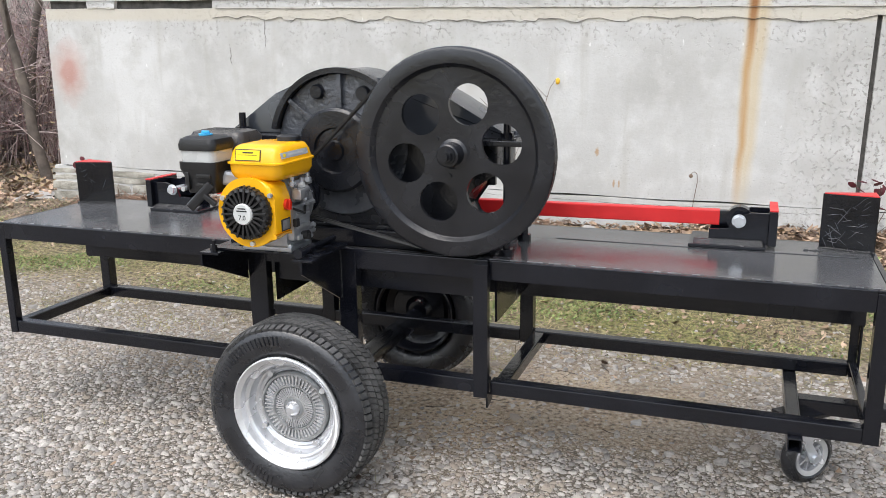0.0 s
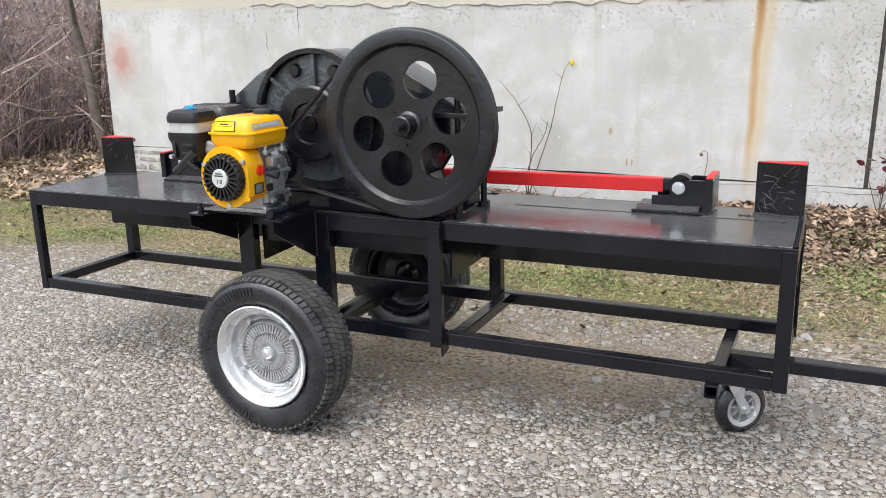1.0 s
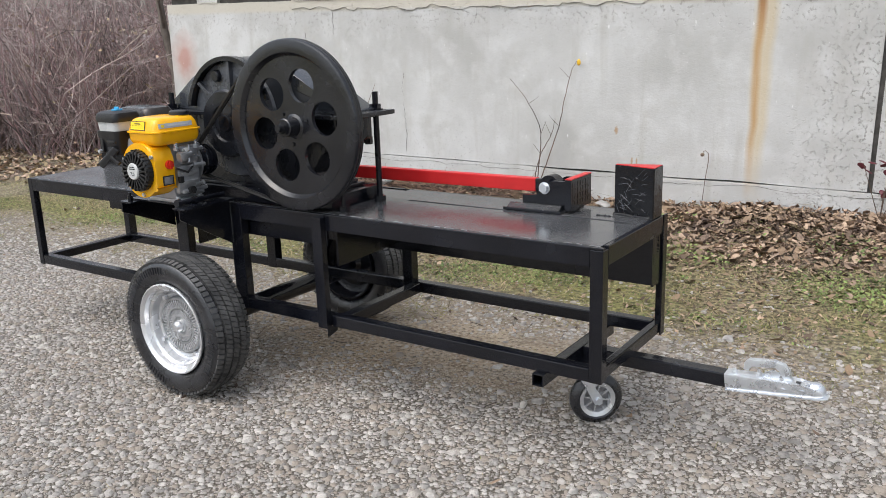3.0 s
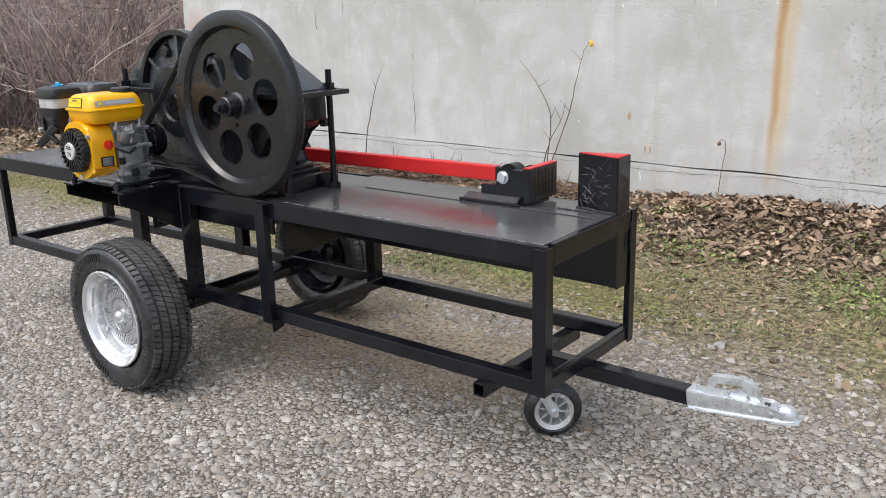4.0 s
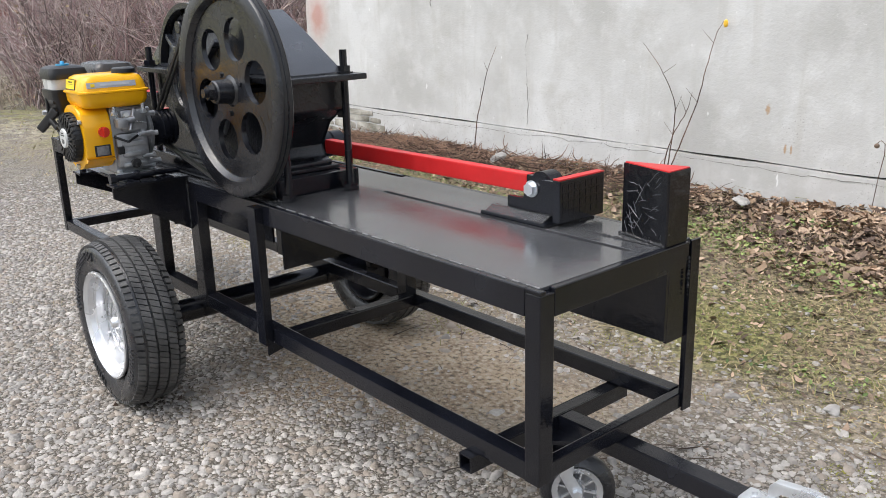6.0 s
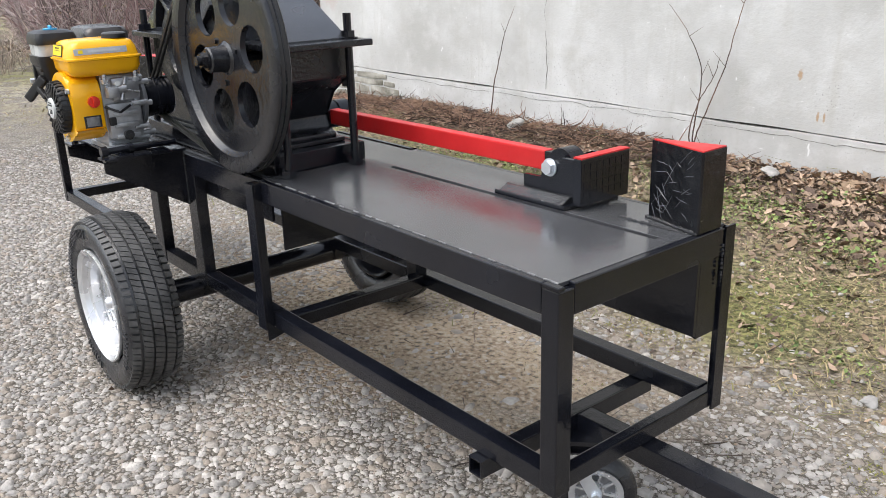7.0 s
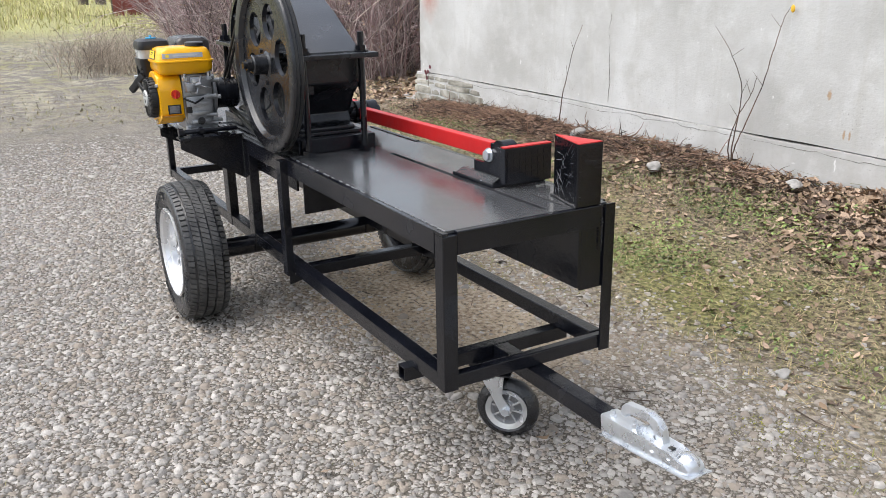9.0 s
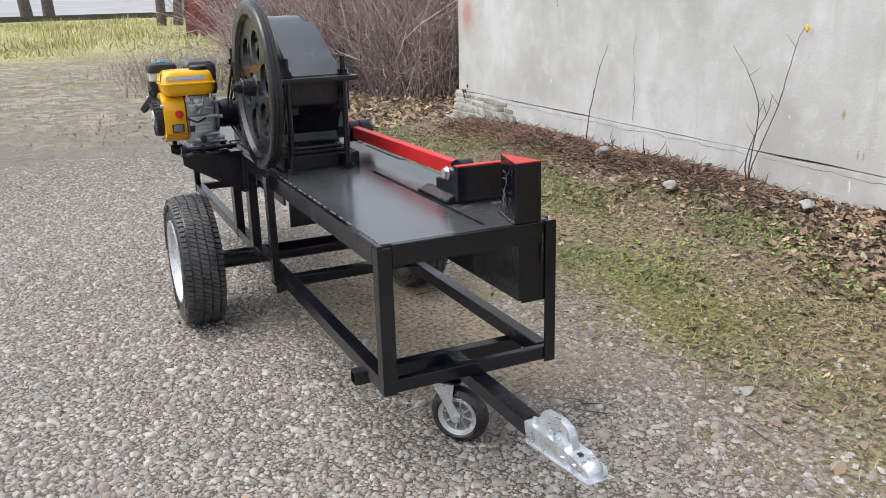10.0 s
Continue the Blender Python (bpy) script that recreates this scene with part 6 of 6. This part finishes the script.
# long straws lying in the verge
n = 1500
x, y = gen.uniform(-2.5, 6.0, n), gen.uniform(1.0, 3.5, n)
d = np.stack([gen.normal(0, 1, n), gen.normal(0, 1, n), np.abs(gen.normal(0, 0.06, n))], -1)
v, f, _ = tubes(np.stack([x, y, heights(x, y) + 0.006 + 0.05 * bank(x, y)], -1), d, gen.uniform(0.06, 0.22, n), gen.uniform(0.0009, 0.0018, n), 0.1, 3, gen)
stuff("loose_straw", v, f, DRYGRASS, "long loose straws lying in the grass", "straw")


def sapling(at, stems, label, leaf=None, seed=1):
    """A bare young shoot against the wall; each stem follows its bends from the root, with a few thin twigs."""
    rng = random.Random(seed)
    ob = thing("sapling", at, label, "sapling")
    for bends in stems:
        knots = [Vector(at)] + [Vector(p) for p in bends]
        pts = []
        for k in range(len(knots) - 1):
            p0, p1, p2, p3 = knots[max(k - 1, 0)], knots[k], knots[k + 1], knots[min(k + 2, len(knots) - 1)]
            for j in range(5):
                u = j / 5
                pts.append(0.5 * (2 * p1 + (p2 - p0) * u + (2 * p0 - 5 * p1 + 4 * p2 - p3) * u * u + (3 * p1 - p0 - 3 * p2 + p3) * u ** 3) + Vector((rng.uniform(-1, 1), 0, rng.uniform(-1, 1))) * 0.003)
        pts.append(knots[-1])
        n = len(pts)
        part("stem", limb_tube(pts, [0.005 * (1 - 0.75 * k / n) for k in range(n)], 7), STALK, ob)
        for k in (n // 2, n * 3 // 4):
            e = pts[k] + Vector((rng.uniform(-0.09, 0.09), rng.uniform(-0.03, 0.02), rng.uniform(0.05, 0.1)))
            part("twig", rod(pts[k], e, 0.002, 6, 0.0008), TWIG, ob)
    if leaf:
        bm = bmesh.new()
        bmesh.ops.create_icosphere(bm, subdivisions=2, radius=0.02, matrix=Matrix.Translation(Vector(leaf) + Vector((0, -0.004, -0.012))) @ Matrix.Diagonal((0.8, 0.25, 1.15, 1)))
        part("leaf", bm, YLEAF, ob, "single yellow leaf", 60)
    return ob


def at_wall(s, z, out):
    return tuple(WALL @ Vector((s, -out, z + 0.02 * 0)))


w_ = lambda *pts: [at_wall(a, z, o) for a, z, o in pts]
sapling(at_wall(-1.05, 0.13, 0.09), [w_((-1.06, 0.3, 0.08), (-1.05, 0.5, 0.06), (-1.07, 0.66, 0.05), (-1.18, 0.85, 0.05), (-1.31, 0.99, 0.05)), w_((-1.03, 0.24, 0.1), (-0.98, 0.42, 0.08), (-0.91, 0.66, 0.05), (-0.87, 0.9, 0.03), (-0.83, 1.06, 0.03), (-0.79, 1.13, 0.03)), w_((-1.07, 0.26, 0.11), (-1.03, 0.45, 0.1), (-0.95, 0.6, 0.1), (-0.92, 0.72, 0.1))], "bare young shoot with one yellow leaf", at_wall(-0.775, 1.13, 0.03), 3)
sapling(at_wall(-2.72, 0.15, 0.1), [w_((-2.71, 0.35, 0.09), (-2.67, 0.54, 0.08), (-2.62, 0.75, 0.07), (-2.54, 0.93, 0.06))], "bare thin shoot by the wall", None, 4)
shoot = thing("red_leaved_shoot", at_wall(-4.75, 0.22, 0.05), "small shoot with dark red leaves on the footing", "shoot")
part("stem", limb_tube([at_wall(-4.75, 0.22, 0.05), at_wall(-4.74, 0.32, 0.05), at_wall(-4.7, 0.42, 0.05)], [0.003, 0.0025, 0.001], 7), TWIG, shoot)
for s0, z0 in ((-4.76, 0.3), (-4.74, 0.36), (-4.7, 0.41), (-4.78, 0.35)):
    bm = bmesh.new()
    bmesh.ops.create_icosphere(bm, subdivisions=1, radius=0.03, matrix=Matrix.Translation(at_wall(s0, z0, 0.06)) @ pose(0, 0, 0, 20, s0 * 900, 10) @ Matrix.Diagonal((0.7, 0.2, 1.2, 1)))
    part("leaf", bm, DLEAF, shoot, "", 60)
hook = thing("bent_stalk", at_wall(0.16, 0.2, 0.06), "thin dry stalk bent over at its tip", "stalk")
pts = [Vector(at_wall(s, z, 0.06)) for s, z in ((0.16, 0.2), (0.17, 0.35), (0.185, 0.48), (0.18, 0.535), (0.16, 0.55), (0.147, 0.54), (0.142, 0.52))]
part("stem", limb_tube(pts, [0.0022] * 7, 7), STALK, hook)
bm = bmesh.new()
bmesh.ops.create_icosphere(bm, subdivisions=2, radius=0.014, matrix=Matrix.Translation(pts[-1]))
part("seed_head", bm, TWIG, hook)

shrub = thing("burgundy_shrub", at_wall(1.25, 0.2, 0.1), "low shrub with dark red leaves by the wall joint", "shrub")
rng = random.Random(9)
for k in range(7):
    tip = at_wall(1.25 + rng.uniform(-0.25, 0.3), 0.3 + rng.uniform(0, 0.25), 0.1 + rng.uniform(-0.05, 0.12))
    part("stem", rod(at_wall(1.25, 0.18, 0.1), tip, 0.003, 6, 0.0015), TWIG, shrub)
    for _ in range(3):
        bm = bmesh.new()
        bmesh.ops.create_icosphere(bm, subdivisions=1, radius=0.032, matrix=Matrix.Translation(Vector(tip) + Vector((rng.uniform(-0.05, 0.05), rng.uniform(-0.04, 0.04), rng.uniform(-0.05, 0.03)))) @ pose(0, 0, 0, rng.uniform(0, 180), rng.uniform(0, 180)) @ Matrix.Diagonal((1, 0.7, 0.15, 1)))
        part("leaf", bm, DLEAF, shrub, "", 60)


def tree(at, height, radius, lean, label, seed, limbs=7):
    """A bare tree: a tapering trunk that wanders, with limbs and twigs."""
    rng = random.Random(seed)
    ob = thing("bare_tree", at, label, "tree", "bare trees")
    p, d, r = Vector(at), Vector((*lean, 1)).normalized(), radius
    segs, line, sizes, spots = 9, [p.copy()], [radius], []
    for k in range(segs):
        q = p + d * height / segs
        r2 = radius * (1 - 0.085 * (k + 1))
        line.append(q.copy())
        sizes.append(r2)
        spots.append((q, d.copy(), r2))
        p, r = q, r2
        d = (d + Vector((rng.uniform(-1, 1), rng.uniform(-1, 1), 0)) * 0.09).normalized()
    part("trunk", limb_tube(line, sizes, 14), BARK, ob, "", 60)
    for k in range(limbs):
        q, d, r = spots[rng.randrange(2, segs)]
        pieces = []
        e = (d * 0.5 + Vector((rng.uniform(-1, 1), rng.uniform(-1, 1), rng.uniform(0.1, 0.7)))).normalized()
        r = r * 0.5
        for j in range(5):
            nxt = q + e * height * 0.07
            pieces.append(rod(q, nxt, r, 8, r * 0.75))
            for _ in range(2):
                t = (e + Vector((rng.uniform(-1, 1), rng.uniform(-1, 1), rng.uniform(-0.3, 0.8)))).normalized()
                pieces.append(rod(nxt, nxt + t * height * 0.08, r * 0.4, 5, r * 0.1))
            q, r = nxt, r * 0.75
            e = (e + Vector((rng.uniform(-1, 1), rng.uniform(-1, 1), rng.uniform(-0.4, 0.6))) * 0.3).normalized()
        part("limb", merge(*pieces), BARK, ob)
    return ob


tree((-4.42, 4.62, 0.0), 4.6, 0.062, (-0.27, 0.02), "slender grey-barked bare tree by the wall corner", 2)
tree((-5.6, 5.6, 0.0), 5.0, 0.06, (0.05, 0.02), "thin bare tree in the thicket", 5)
for k, (x, y) in enumerate(((-42, -0.9), (-43, 0.1), (-31.6, 4.0), (-31.3, 4.6))):
    tree((x, y, 0.02 * (-5 - x)), 8.0, 0.2 if k > 1 else 0.3, (0.02 * (-1) ** k, 0.06 * (k - 1.5)), "dark far tree trunk beside the road", 30 + k, 5)

# rusty sheet-metal fence behind the thicket
fence = thing("sheet_fence", (-22.24, 6.27, 0.33), "weathered red-brown sheet metal fence", "fence")
wave = [(-0.9 + 0.075 * k, 0.02 * (k % 4 in (1, 2))) for k in range(25)]
for k in range(3):
    bm = prism([(x, y) for x, y in wave] + [(x, y + 0.004) for x, y in wave[::-1]], "z", 0.05, 2.3)
    bm.transform(Matrix.Translation((-22.24, 6.27, 0.33)) @ pose(0, 0, 0, 0, 0, 75) @ Matrix.Translation((1.82 * (k - 1), 0, 0)))
    part("panel", bm, RUSTED, fence)
for k in range(4):
    b = box(-0.04, 0.04, 0.03, 0.11, 0, 2.4, 0.004)
    b.transform(Matrix.Translation((-22.24, 6.27, 0.33)) @ pose(0, 0, 0, 0, 0, 75) @ Matrix.Translation((1.82 * (k - 1.5), 0, 0)))
    part("post", b, BARK, fence)

# far road with a parked car
road = part("road", box(-120, -41.5, -90, 90, 0, 0.1, 0, Matrix.Translation((-41.5, 0, 0.73)) @ Matrix.Rotation(math.atan(0.02), 4, "Y") @ Matrix.Translation((41.5, 0, 0.0))), ASPHALT)
tagged(road, "pale asphalt road beyond the grass", "road", kind="structure")
kerb = part("kerb", box(-41.4, -41.0, -90, 90, 0.6, 0.98, 0), MOUND)
tagged(kerb, "dark kerb along the far road", "kerb", kind="structure")
car = thing("parked_car", (-100, 11, 2.0), "pale car parked on the far road", "car")
body = [(-2.1, 0.35), (2.1, 0.35), (2.15, 0.7), (1.95, 0.95), (1.2, 1.0), (0.6, 1.45), (-1.1, 1.47), (-1.7, 1.0), (-2.15, 0.9)]
bm = prism([(y, z + 0.12) for y, z in body], "x", -100.8, -99.2, 0.05)
bm.transform(Matrix.Translation((0, 11, 1.9)))
part("body", bm, WHITE, car, "", 40)
for y in (-1.3, 1.3):
    for x in (-99.25, -100.75):
        part("wheel", rod((x - 0.1, 11 + y, 2.32), (x + 0.1, 11 + y, 2.32), 0.32, 24), RUBBER, car, "", 40)
